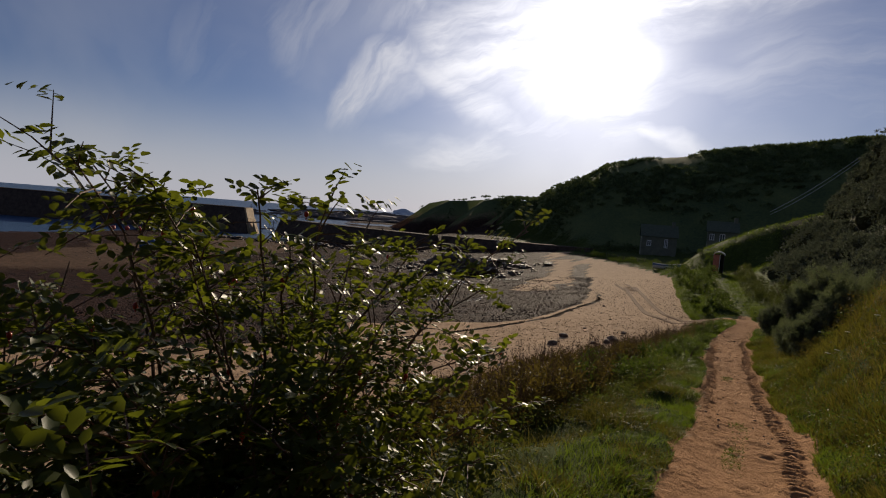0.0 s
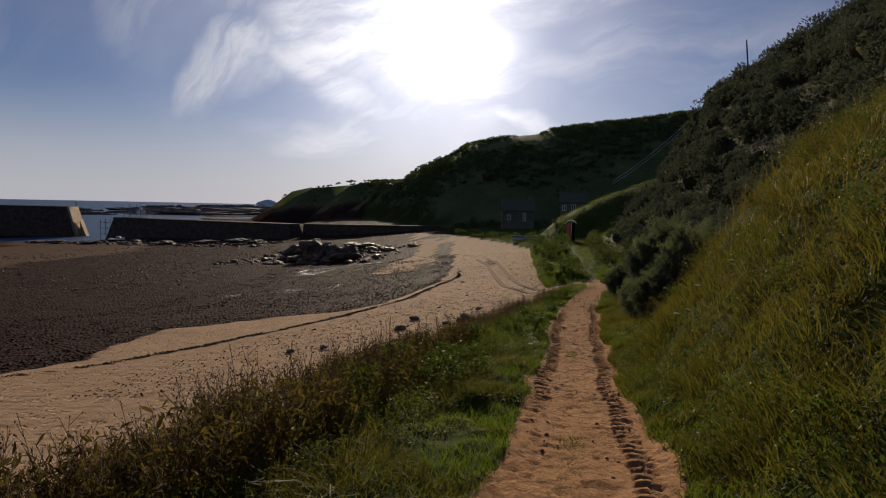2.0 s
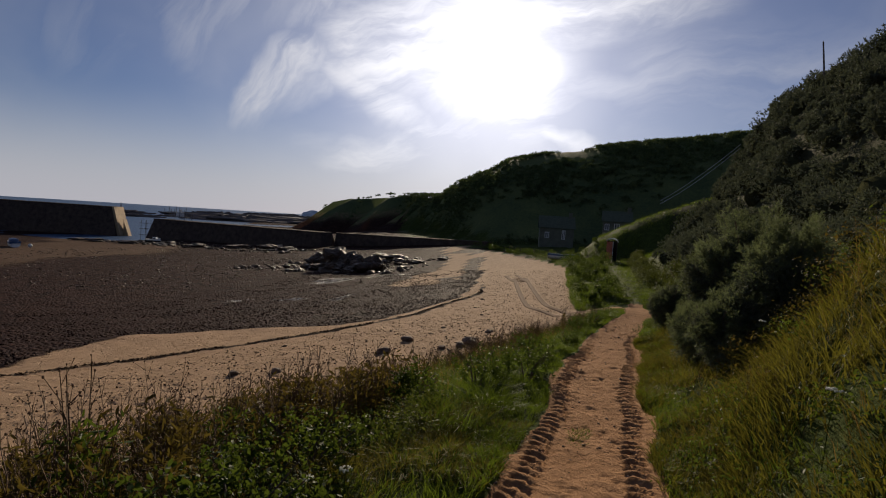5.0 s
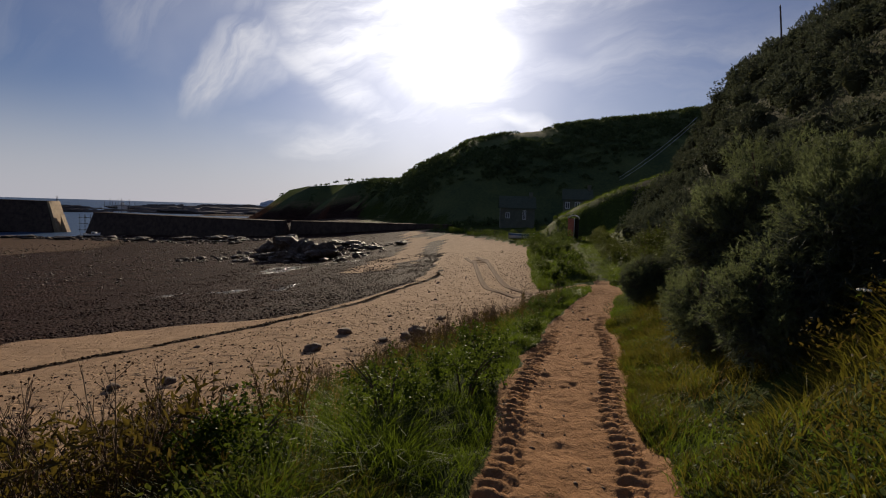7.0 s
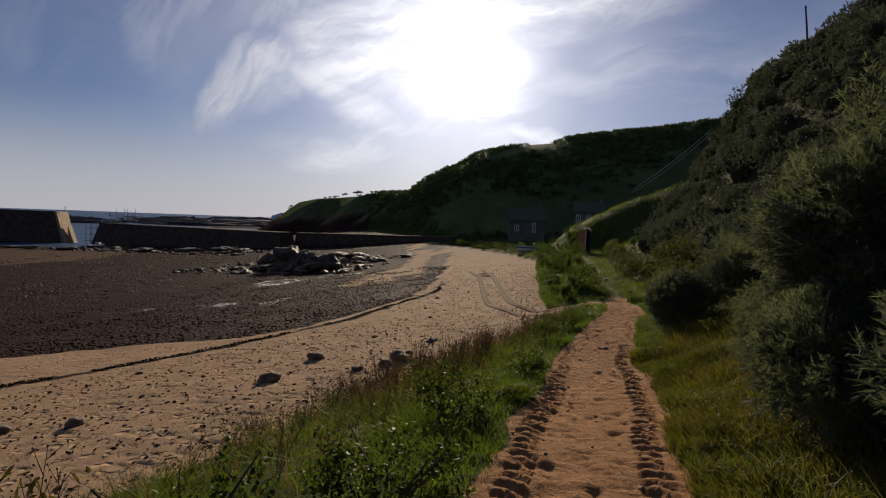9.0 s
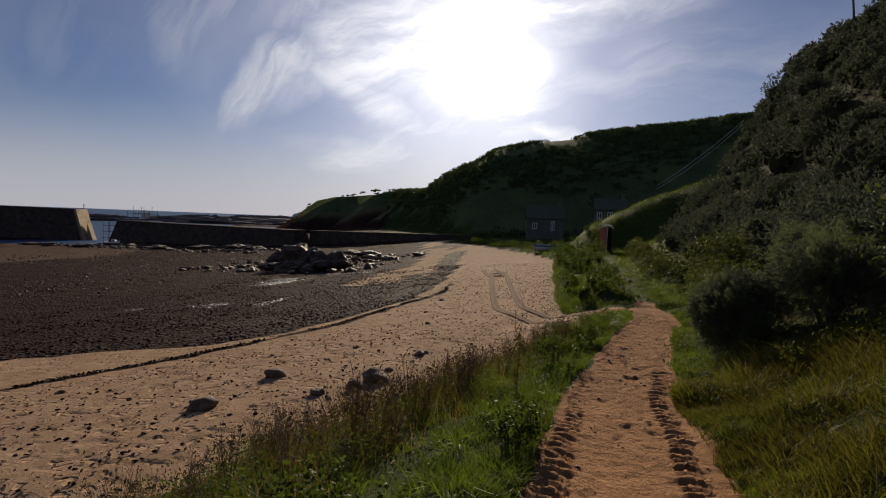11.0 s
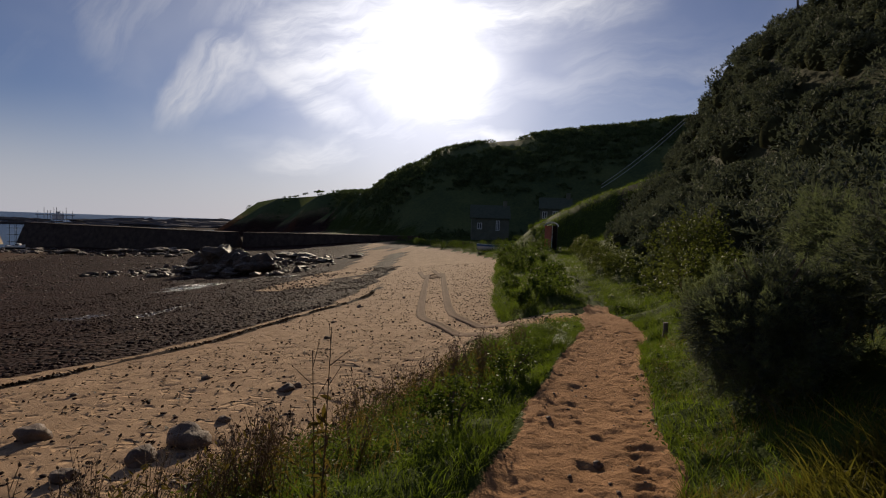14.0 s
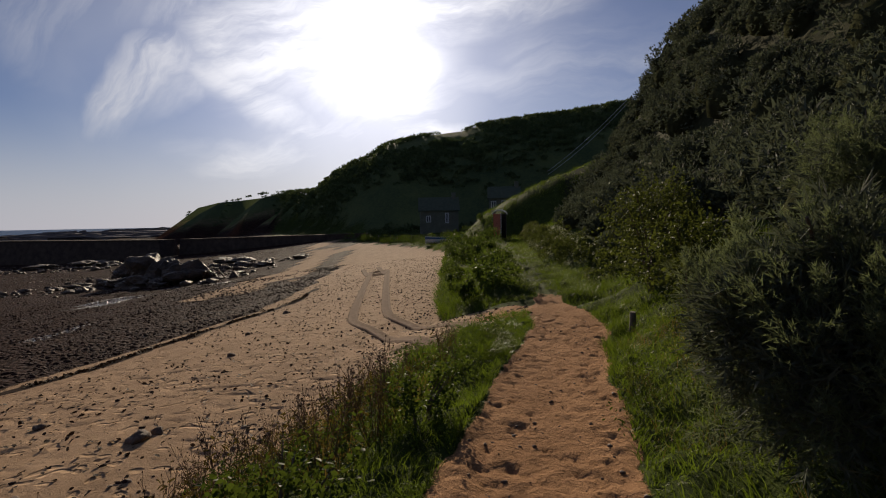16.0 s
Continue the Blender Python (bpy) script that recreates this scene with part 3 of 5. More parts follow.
def ground_at(x, y):
    return float(land(np.array([float(x)]), np.array([float(y)]))[0])

# ---------------------------------------------------------------- sea
def build_sea():
    xs = np.concatenate([np.linspace(-4800, -400, 12), np.linspace(-380, 0, 20)])
    ys = np.concatenate([np.linspace(-3000, 0, 6), np.linspace(40, 600, 20), np.linspace(800, 4800, 8)])
    bm = bmesh.new()
    grid = [[bm.verts.new((a, b, SEA)) for a in xs] for b in ys]
    for r0, r1 in zip(grid, grid[1:]):
        for j in range(len(xs) - 1):
            bm.faces.new((r0[j], r0[j + 1], r1[j + 1], r1[j]))
    ob = part("water", bm, WATER)
    tagged(ob, "calm grey-blue sea at low tide with small ripples", "sea", kind="structure")


build_sea()


# ---------------------------------------------------------------- harbour walls
def wall_run(name, a, b, top_a, top_b, foot, thick, batter, label, end_b=None):
    """A battered stone wall from a to b."""
    a, b = Vector((*a, 0)), Vector((*b, 0))
    d = (b - a).normalized()
    n = Vector((-d.y, d.x, 0))
    root = thing(name, Matrix.Translation((a.x, a.y, foot)), label, "harbour wall")
    bm = bmesh.new()
    steps = 12
    rows = []
    for i in range(steps + 1):
        f = i / steps
        p = a.lerp(b, f)
        top = top_a + (top_b - top_a) * f
        ring = []
        for side, z, out in ((1, foot, batter), (1, top, 0), (-1, top, 0), (-1, foot, batter)):
            lean = 0.0
            if i == 0:
                lean = -batter * (z == foot)
            if i == steps:
                lean = batter * (z == foot)
            q = p + n * side * (thick / 2 + out) + d * lean * 1.2
            ring.append(bm.verts.new((q.x - a.x, q.y - a.y, z - foot)))
        rows.append(ring)
    for u, v in zip(rows, rows[1:]):
        for j in range(4):
            bm.faces.new((u[j], v[j], v[(j + 1) % 4], u[(j + 1) % 4]))
    bm.faces.new(rows[0])
    bm.faces.new(rows[-1][::-1])
    bmesh.ops.recalc_face_normals(bm, faces=bm.faces)
    part("wall", bm, STONE_DARK, root)
    # coping stones
    bm = bmesh.new()
    length = (b - a).length
    k = int(length / 1.6)
    ang = math.atan2(d.y, d.x)
    for i in range(k):
        f = (i + 0.5) / k
        p = a.lerp(b, f) - a
        top = top_a + (top_b - top_a) * f - foot
        m = Matrix.Translation((p.x, p.y, top)) @ Matrix.Rotation(ang, 4, "Z")
        box(bm, (-length / k / 2 + 0.02, -thick / 2 - 0.12, 0.003), (length / k / 2 - 0.02, thick / 2 + 0.12, 0.28 + 0.03 * random.random()), m)
    part("coping", bm, STONE_DARK, root)
    return root


RL, RR = (-135, 129.5), (-75.8, 128)
wall_run("inner_pier", RL, RR, -2.5, -2.75, -9.5, 5.0, 1.6, "dark stone harbour pier with battered sides")
wall_run("sea_wall", (-74, 131), (-30, 122), -2.75, -1.9, -8, 2.0, 0.4, "low stone sea wall joining the pier to the beach")
wall_run("outer_pier", (-263.5, 77.7), (-161.5, 135.7), 0.8, 0.2, -11, 7.0, 1.8, "massive dark stone outer pier with a dressed end coloured pale as lit")

# ---------------------------------------------------------------- plants
rng = np.random.default_rng(7)


def blades(base, height, width, lean_dir, lean, curl=1.7, levels=3):
    """Tapered, bending blades: arrays of corners and quads."""
    n = len(base)
    side = np.stack([-np.sin(lean_dir), np.cos(lean_dir), np.zeros(n)], -1)
    turn = rng.uniform(0, np.pi, n)
    fwd = np.stack([np.cos(lean_dir), np.sin(lean_dir), np.zeros(n)], -1)
    flat = side * np.cos(turn)[:, None] + fwd * np.sin(turn)[:, None]
    verts = np.zeros((n, levels, 2, 3))
    for i in range(levels):
        f = i / (levels - 1)
        centre = base + fwd * (lean * height * f ** curl)[:, None]
        centre[:, 2] += height * (f - 0.35 * lean * f ** 2.2)
        w = width * (1 - f) ** 0.7 + 0.0008
        verts[:, i, 0] = centre - flat * (w / 2)[:, None]
        verts[:, i, 1] = centre + flat * (w / 2)[:, None]
    idx = np.arange(n)[:, None] * (levels * 2)
    faces = [np.concatenate([idx + 2 * i, idx + 2 * i + 1, idx + 2 * i + 3, idx + 2 * i + 2], 1) for i in range(levels - 1)]
    return verts.reshape(-1, 3), np.stack(faces, 1).reshape(-1, 4)


def on_ground(x, y, sink=0.02):
    return np.stack([x, y, land(x, y) - sink], -1)


def meadow(name, count, xf, y0, y1, hf, w, mat, label, clump=2.2, keep=0.45, lean=(0.5, 1.3), seed=0):
    """A stand of grass: xf maps (u, y) to x, hf gives the height."""
    y = rng.uniform(y0, y1, count * 2)
    x = xf(rng.uniform(0, 1, count * 2), y)
    dens = fbm(x * clump, y * clump, 3, 90 + seed)
    ok = (dens + rng.uniform(-0.12, 0.12, len(x)) > keep) & (trodden(x, y) > half_width(y) * rng.uniform(0.93, 1.12, len(x)) if name != "path_tufts" else dens > 0)
    # little grows under the gorse
    ok &= ~((x > 1.15) & (y > 17.4) & (y < 22.8) & (rng.uniform(0, 1, len(x)) < 0.35))
    ok &= ~((x > 1.15) & (y > 27.9) & (y < 30.2) & (rng.uniform(0, 1, len(x)) < 0.35))
    x, y, dens = x[ok][:count], y[ok][:count], dens[ok][:count]
    h = hf(x, y) * rng.uniform(0.5, 1.15, len(x)) * (0.6 + 0.55 * smooth(dens, keep, keep + 0.25))
    # blades lean out from the heart of their tussock
    e = 0.05
    gx = fbm((x + e) * clump, y * clump, 2, 90 + seed) - fbm((x - e) * clump, y * clump, 2, 90 + seed)
    gy = fbm(x * clump, (y + e) * clump, 2, 90 + seed) - fbm(x * clump, (y - e) * clump, 2, 90 + seed)
    ang = np.arctan2(-gy, -gx) + rng.normal(0, 1.3, len(x))
    v, f = blades(on_ground(x, y), h, w * rng.uniform(0.7, 1.4, len(x)), ang, rng.uniform(lean[0], lean[1], len(x)))
    ob = arrays(name, v, f, mat)
    return tagged(ob, label, "grass", kind="stuff")


def left_bank(u, y):
    a = path_x(y) - half_width(y)
    return a + (back_edge(y) + 0.2 - a) * u


def right_bank(u, y):
    return path_x(y) + half_width(y) * 0.95 + u ** 1.5 * np.interp(y, [0, 15, 22], [8.0, 7.5, 5.0])


def left_near(u, y):
    return left_bank(u ** 1.7, y)


def edge_height(a, b, reach):
    """Short at the trodden edge, taller away from it, in uneven tussocks."""
    def h(x, y):
        away = np.abs(x - path_x(y)) - half_width(y)
        return (a + (b - a) * smooth(away, 0, reach)) * (0.55 + 0.9 * fbm(x * 0.8, y * 0.8, 3, 33))
    return h


meadow("upper_bank_grass", 36000, left_near, 1.2, 15.5, edge_height(0.14, 0.32, 1.0), 0.009, OLIVE_GRASS,
       "olive green rough grass on the bank beside the upper path", clump=1.5, keep=0.46, seed=30)
meadow("bank_grass", 46000, left_near, 13.5, 36.4, edge_height(0.14, 0.42, 1.0), 0.010, GRASS,
       "lush green tussocky grass on the bank beside the path", clump=1.7, keep=0.51)
meadow("seeding_grass", 6000, lambda u, y: left_bank(0.2 + 0.8 * u, y), 1.0, 33, edge_height(0.3, 0.6, 2.0), 0.004, DRY_GRASS,
       "dry straw-coloured grass and stalks on the lower bank", keep=0.47, seed=3, lean=(0.1, 0.5))
meadow("lower_slope_grass", 20000, right_bank, 23, 47, edge_height(0.15, 0.34, 1.1), 0.011, GRASS,
       "fresh green grass at the foot of the gorse slope", clump=1.6, keep=0.44, seed=33)
meadow("slope_grass", 120000, right_bank, 0.5, 27, edge_height(0.17, 0.37, 0.9), 0.012, OLIVE_GRASS,
       "long green grass on the slope above the path", clump=1.6, keep=0.34, seed=6, lean=(0.4, 1.2))
meadow("slope_dry_grass", 17000, lambda u, y: right_bank(0.1 + u, y), 0.5, 34, edge_height(0.2, 0.42, 1.5), 0.004, DRY_GRASS,
       "yellowing long grass on the slope above the path", keep=0.47, seed=9, lean=(0.3, 1.2))
meadow("mound_grass", 32000, lambda u, y: back_edge(y) + (path_x(y) - back_edge(y)) * u, 40.6, 92, edge_height(0.22, 0.55, 1.4), 0.014, GRASS,
       "tall green grass on the mound between beach and footpath", clump=1.2, keep=0.43, seed=12)
meadow("path_side_grass", 8000, lambda u, y: path_x(y) + 0.1 + u * 1.8, 40.5, 80, edge_height(0.12, 0.4, 0.8), 0.016, GRASS,
       "short bright grass along the narrow footpath", keep=0.35, seed=15)
meadow("shoulder_grass", 16000, lambda u, y: path_x(y) - 4.5 + 18 * u, 74, 105, lambda x, y: 0.5 + 0 * x, 0.035, GRASS,
       "green grass on the shoulder of the hill above the shelter", clump=0.6, keep=0.4, seed=24)
meadow("verge_grass", 42000, lambda u, y: path_x(y) + np.where(rng.uniform(0, 1, len(y)) < 0.5, -1, 1) * (half_width(y) + 0.9 * u ** 1.5), 3, 38, lambda x, y: 0.17 + 0 * x, 0.008, GRASS,
       "short turf along both edges of the path", clump=2.4, keep=0.3, seed=21, lean=(0.3, 1.0))
meadow("path_tufts", 1500, lambda u, y: path_x(y) - 0.12 + 0.22 * (u - 0.5), 6, 16, lambda x, y: 0.09 + 0 * x, 0.007, GRASS,
       "small grass tufts growing in the path", clump=1.1, keep=0.62, seed=18)


meadow("bank_top_stalks", 420, lambda u, y: path_x(y) + half_width(y) + 1.6 + 3.0 * u, 8, 16.5, lambda x, y: 0.75 + 0 * x, 0.006, DRY_GRASS,
       "tall straw-coloured grass stalks along the top of the bank", clump=1.2, keep=0.5, seed=40, lean=(0.05, 0.4))


def leaf_cloud(centres, normals, size, fold=0.25, slim=1.0):
    """Pointed oval leaves, folded along the rib: corners and triangles."""
    n = len(centres)
    normals = normals / np.linalg.norm(normals, axis=1, keepdims=True)
    a = np.cross(normals, rng.normal(size=(n, 3)))
    a /= np.linalg.norm(a, axis=1, keepdims=True) + 1e-9
    b = np.cross(normals, a)
    s = size[:, None]
    b = b * slim
    base, tip = centres - a * s * 0.5, centres + a * s * 0.5
    l1, l2 = centres - a * s * 0.14 + b * s * 0.28 + normals * s * fold * 0.3, centres + a * s * 0.2 + b * s * 0.24 + normals * s * fold * 0.25
    r1, r2 = centres - a * s * 0.14 - b * s * 0.28 + normals * s * fold * 0.3, centres + a * s * 0.2 - b * s * 0.24 + normals * s * fold * 0.25
    v = np.stack([base, l1, l2, tip, r2, r1], 1).reshape(-1, 3)
    i = np.arange(n)[:, None] * 6
    f = np.concatenate([i + np.array([[0, 3, 2]]), i + np.array([[0, 2, 1]]), i + np.array([[0, 4, 3]]), i + np.array([[0, 5, 4]])], 0)
    return v, f


def spikes(centres, axes, length, width, per=7, spread=0.7):
    """Sprigs of stiff narrow needles round an axis: corners and triangles."""
    n = len(centres)
    axes = axes / np.linalg.norm(axes, axis=1, keepdims=True)
    vs, count = [], 0
    for k in range(per):
        d = axes + rng.normal(0, spread, (n, 3)) * (0.35 if k == 0 else 1.0)
        d /= np.linalg.norm(d, axis=1, keepdims=True)
        root = centres + axes * (length * (k / per) * 0.6)[:, None]
        side = np.cross(d, rng.normal(size=(n, 3)))
        side /= np.linalg.norm(side, axis=1, keepdims=True) + 1e-9
        ln = length * rng.uniform(0.5, 1.0, n)
        vs.append(np.stack([root - side * width / 2, root + side * width / 2, root + d * ln[:, None]], 1))
    v = np.concatenate(vs, 0).reshape(-1, 3)
    return v, np.arange(len(v)).reshape(-1, 3)


def lumpy_points(n, radii, lumps, seed):
    """Points on the outside of a mound made of lumps, with the way out."""
    g = np.random.default_rng(seed)
    c = g.normal(size=(lumps, 3))
    c /= np.linalg.norm(c, axis=1, keepdims=True)
    c[:, 2] = np.abs(c[:, 2]) * 0.9 - 0.15
    c *= g.uniform(0.45, 0.75, (lumps, 1))
    r = g.uniform(0.28, 0.5, lumps)
    which = g.integers(0, lumps, n)
    d = g.normal(size=(n, 3))
    d /= np.linalg.norm(d, axis=1, keepdims=True)
    d = d + c[which] * 0.8
    d[:, 2] += 0.15
    d /= np.linalg.norm(d, axis=1, keepdims=True)
    p = c[which] + d * (r[which] * g.uniform(0.75, 1.08, n))[:, None]
    return p * np.array(radii), d


def gorse_bush(x, y, radii, sprigs, seed, label, length=0.16, mat=None, name="gorse_bush"):
    """A gorse bush: woody stems, upright plumes of short stiff needles, and an inside shaded by a darker colour."""
    sprigs = int(sprigs * 1.4)
    z = ground_at(x, y)
    root = thing(name, Matrix.Translation((x, y, z - 0.05)), label, "bush")
    g = random.Random(seed)
    for s in range(7):
        bm = bmesh.new()
        a = g.uniform(0, 6.28)
        tip = Vector((math.cos(a) * radii[0] * 0.6, math.sin(a) * radii[1] * 0.6, radii[2] * g.uniform(0.7, 1.2)))
        mid = tip * 0.5 + Vector((g.uniform(-.2, .2), g.uniform(-.2, .2), 0.1))
        tube(bm, [(math.cos(a) * 0.06, math.sin(a) * 0.06, -0.05), mid, tip], 0.04, 0.008, 6)
        part("stem", bm, BARK, root)
    # feathery plumes, each a shoot set about with needles
    q = np.random.default_rng(seed)
    shoots = max(40, sprigs // 75)
    c, d = lumpy_points(shoots, [v * 0.8 for v in radii], 14, seed)
    d = d * 0.75 + np.array([0, 0, 0.75]) + q.normal(0, 0.2, d.shape)
    d /= np.linalg.norm(d, axis=1, keepdims=True)
    ln = q.uniform(0.35, 0.75, shoots) * (0.55 + 0.25 * radii[2])
    which = q.integers(0, shoots, sprigs)
    t = q.uniform(0, 1, sprigs)
    ring = q.normal(size=(sprigs, 3))
    p = c[which] + d[which] * (ln[which] * (t - 0.45))[:, None] + ring * (0.06 * (1.25 - t) * ln[which] / 0.5)[:, None]
    ax = d[which] * (0.5 + t)[:, None] + ring * 0.55
    p[:, 2] += radii[2] * 0.46
    keep = p[:, 2] > 0.02
    v, f = spikes(p[keep], ax[keep], length * 0.42 * q.uniform(0.7, 1.3, keep.sum()), length * 0.05, 6, 0.55)
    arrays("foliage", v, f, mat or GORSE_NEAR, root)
    # inner growth in a darker needle colour, which puts its shade in
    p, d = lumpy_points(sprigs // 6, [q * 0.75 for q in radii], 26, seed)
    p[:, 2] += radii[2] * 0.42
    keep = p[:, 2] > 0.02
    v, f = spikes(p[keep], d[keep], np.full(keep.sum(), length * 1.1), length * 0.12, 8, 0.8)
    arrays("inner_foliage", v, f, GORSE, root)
    return root


gorse_bush(2.7, 20.8, (1.55, 1.6, 1.9), 13000, 3, "large dark gorse bush overhanging the path edge", 0.17)
gorse_bush(2.7, 18.6, (1.1, 1.2, 1.45), 9000, 4, "tall gorse bush on the slope above the path", 0.16)
gorse_bush(1.95, 18.5, (0.75, 0.85, 0.95), 6000, 10, "low gorse bush leaning over the path edge", 0.14)
gorse_bush(1.85, 20.1, (0.75, 0.9, 1.05), 6500, 11, "low gorse bush leaning over the path edge", 0.14)
gorse_bush(2.1, 21.8, (0.8, 0.8, 1.0), 5500, 12, "low gorse bush leaning over the path edge", 0.14)
gorse_bush(1.85, 29.0, (1.1, 1.1, 1.3), 11000, 5, "rounded gorse bush beside the path bend", 0.13)
gorse_bush(2.9, 28.3, (1.1, 1.0, 1.25), 7000, 6, "spiky gorse bush among long grass", 0.13)
gorse_bush(3.7, 31.6, (1.2, 1.3, 1.4), 6000, 8, "tall gorse bush behind the path bend", 0.15)
gorse_bush(4.4, 24.6, (1.2, 1.2, 1.3), 5000, 9, "gorse bush high on the grassy slope", 0.15)


def shrub(x, y, radii, leaves, seed, label, mat, size=0.06, name="shrub", stems=6):
    """A leafy shrub: stems, and leaves along them in loose sprays."""
    z = ground_at(x, y)
    root = thing(name, Matrix.Translation((x, y, z - 0.03)), label, "shrub")
    g = random.Random(seed)
    for s in range(stems):
        bm = bmesh.new()
        a = g.uniform(0, 6.28)
        tip = Vector((math.cos(a) * radii[0] * 0.7, math.sin(a) * radii[1] * 0.7, radii[2] * g.uniform(1.2, 1.7)))
        mid = Vector((tip.x * 0.35, tip.y * 0.35, tip.z * 0.55))
        tube(bm, [(math.cos(a) * 0.05, math.sin(a) * 0.05, 0), mid, tip], 0.012 + radii[2] * 0.01, 0.004, 5)
        part("stem", bm, BARK, root)
    # leaves set along shoots that stick out unevenly
    q = np.random.default_rng(seed)
    shoots = max(12, leaves // 26)
    c, d = lumpy_points(shoots, [v * 0.85 for v in radii], 12, seed)
    d = d + np.array([0, 0, 0.45]) + q.normal(0, 0.3, d.shape)
    d /= np.linalg.norm(d, axis=1, keepdims=True)
    ln = q.uniform(0.3, 1.0, shoots) * (0.16 + 0.3 * radii[2])
    which = q.integers(0, shoots, leaves)
    p = c[which] + d[which] * (ln[which] * q.uniform(-0.35, 1, leaves))[:, None] + q.normal(0, 0.55 * size, (leaves, 3))
    p[:, 2] += radii[2] * 0.75
    keep = p[:, 2] > 0.03
    v, f = leaf_cloud(p[keep], d[which][keep] * 0.4 + q.normal(0, 0.6, (keep.sum(), 3)), size * q.uniform(0.6, 1.25, keep.sum()))
    arrays("leaves", v, f, mat, root)
    return root


shrub(2.6, 37.2, (1.15, 1.3, 1.6), 8000, 21, "tall hawthorn shrub with small green leaves by the path", HAWTHORN, 0.065, "hawthorn_shrub", 9)
shrub(2.3, 33.6, (0.7, 0.7, 0.9), 3500, 22, "bramble shrub at the foot of the gorse slope", HAWTHORN, 0.055)
shrub(2.9, 24.4, (0.9, 0.8, 1.3), 2600, 23, "thin bramble shrub with pale leaves on the slope", HAWTHORN, 0.055)
for i, (x, y, r, hgt) in enumerate([(-1.15, 18.2, 0.55, 0.42), (-1.75, 17.2, 0.5, 0.4), (-1.5, 20.6, 0.5, 0.34), (-2.1, 15.3, 0.5, 0.35), (-1.6, 11.6, 0.55, 0.4),
                                    (-1.3, 28.2, 0.42, 0.36), (-2.0, 12.9, 0.6, 0.42), (-2.6, 9.0, 0.5, 0.4), (-1.05, 23.2, 0.35, 0.3), (-0.95, 30.3, 0.36, 0.3)]):
    shrub(x, y, (r, r * 1.1, hgt), int(3400 * r), 40 + i, "leafy green weed clump on the grassy bank", WEED_LEAF, 0.042, "weed_clump", 5)


def bank_hummocks(name, count, y0, y1, u0, u1, mat, label, seed, size=0.045, side=left_bank):
    """Low tangled mounds of leaves that break up the grass of the bank."""
    g = np.random.default_rng(seed)
    cs, ds = [], []
    for i in range(count):
        y = g.uniform(y0, y1)
        x = float(side(g.uniform(u0, u1), np.array(y)))
        r, h = g.uniform(0.2, 0.48), g.uniform(0.14, 0.36)
        p, d = lumpy_points(240, (r, r * 1.2, h), 9, seed * 100 + i)
        p += d * (0.14 * g.uniform(0, 1, 240) ** 3)[:, None] + (x, y, ground_at(x, y) + h * 0.45)
        cs.append(p)
        ds.append(d)
    c, d = np.concatenate(cs), np.concatenate(ds)
    v, f = leaf_cloud(c, d * 0.5 + g.normal(0, 0.6, c.shape), size * g.uniform(0.5, 1.3, len(c)), 0.25, 0.7)
    tagged(arrays(name, v, f, mat), label, "undergrowth", kind="stuff")


bank_hummocks("bramble_growth", 85, 3.0, 15.0, 0.10, 0.75, HAWTHORN, "dark tangled brambles and herbs on the upper bank", 61)
bank_hummocks("withered_growth", 120, 5.0, 18.0, 0.4, 1.0, WEED_BROWN, "withered brown herbs matted on the lower bank", 62)
bank_hummocks("nettle_growth", 80, 14.0, 35.0, 0.15, 0.9, WEED_LEAF, "leafy nettles and herbs among the bank grass", 63)
bank_hummocks("shaded_herbs", 40, 15.0, 34.0, 0.2, 0.95, HAWTHORN, "dark low herbs in hollows of the bank", 64)
bank_hummocks("slope_herbs", 170, 1.0, 17.0, 0.12, 0.75, WEED_LEAF, "leafy green herbs among the slope grass", 65, 0.036, right_bank)
bank_hummocks("slope_bracken", 110, 1.0, 17.5, 0.25, 0.9, WEED_BROWN, "withered bracken and herbs on the slope", 66, 0.04, right_bank)
bank_hummocks("gorse_foot_herbs", 40, 21.0, 34.0, 0.1, 0.7, HAWTHORN, "dark herbs at the foot of the gorse", 67, 0.04, right_bank)


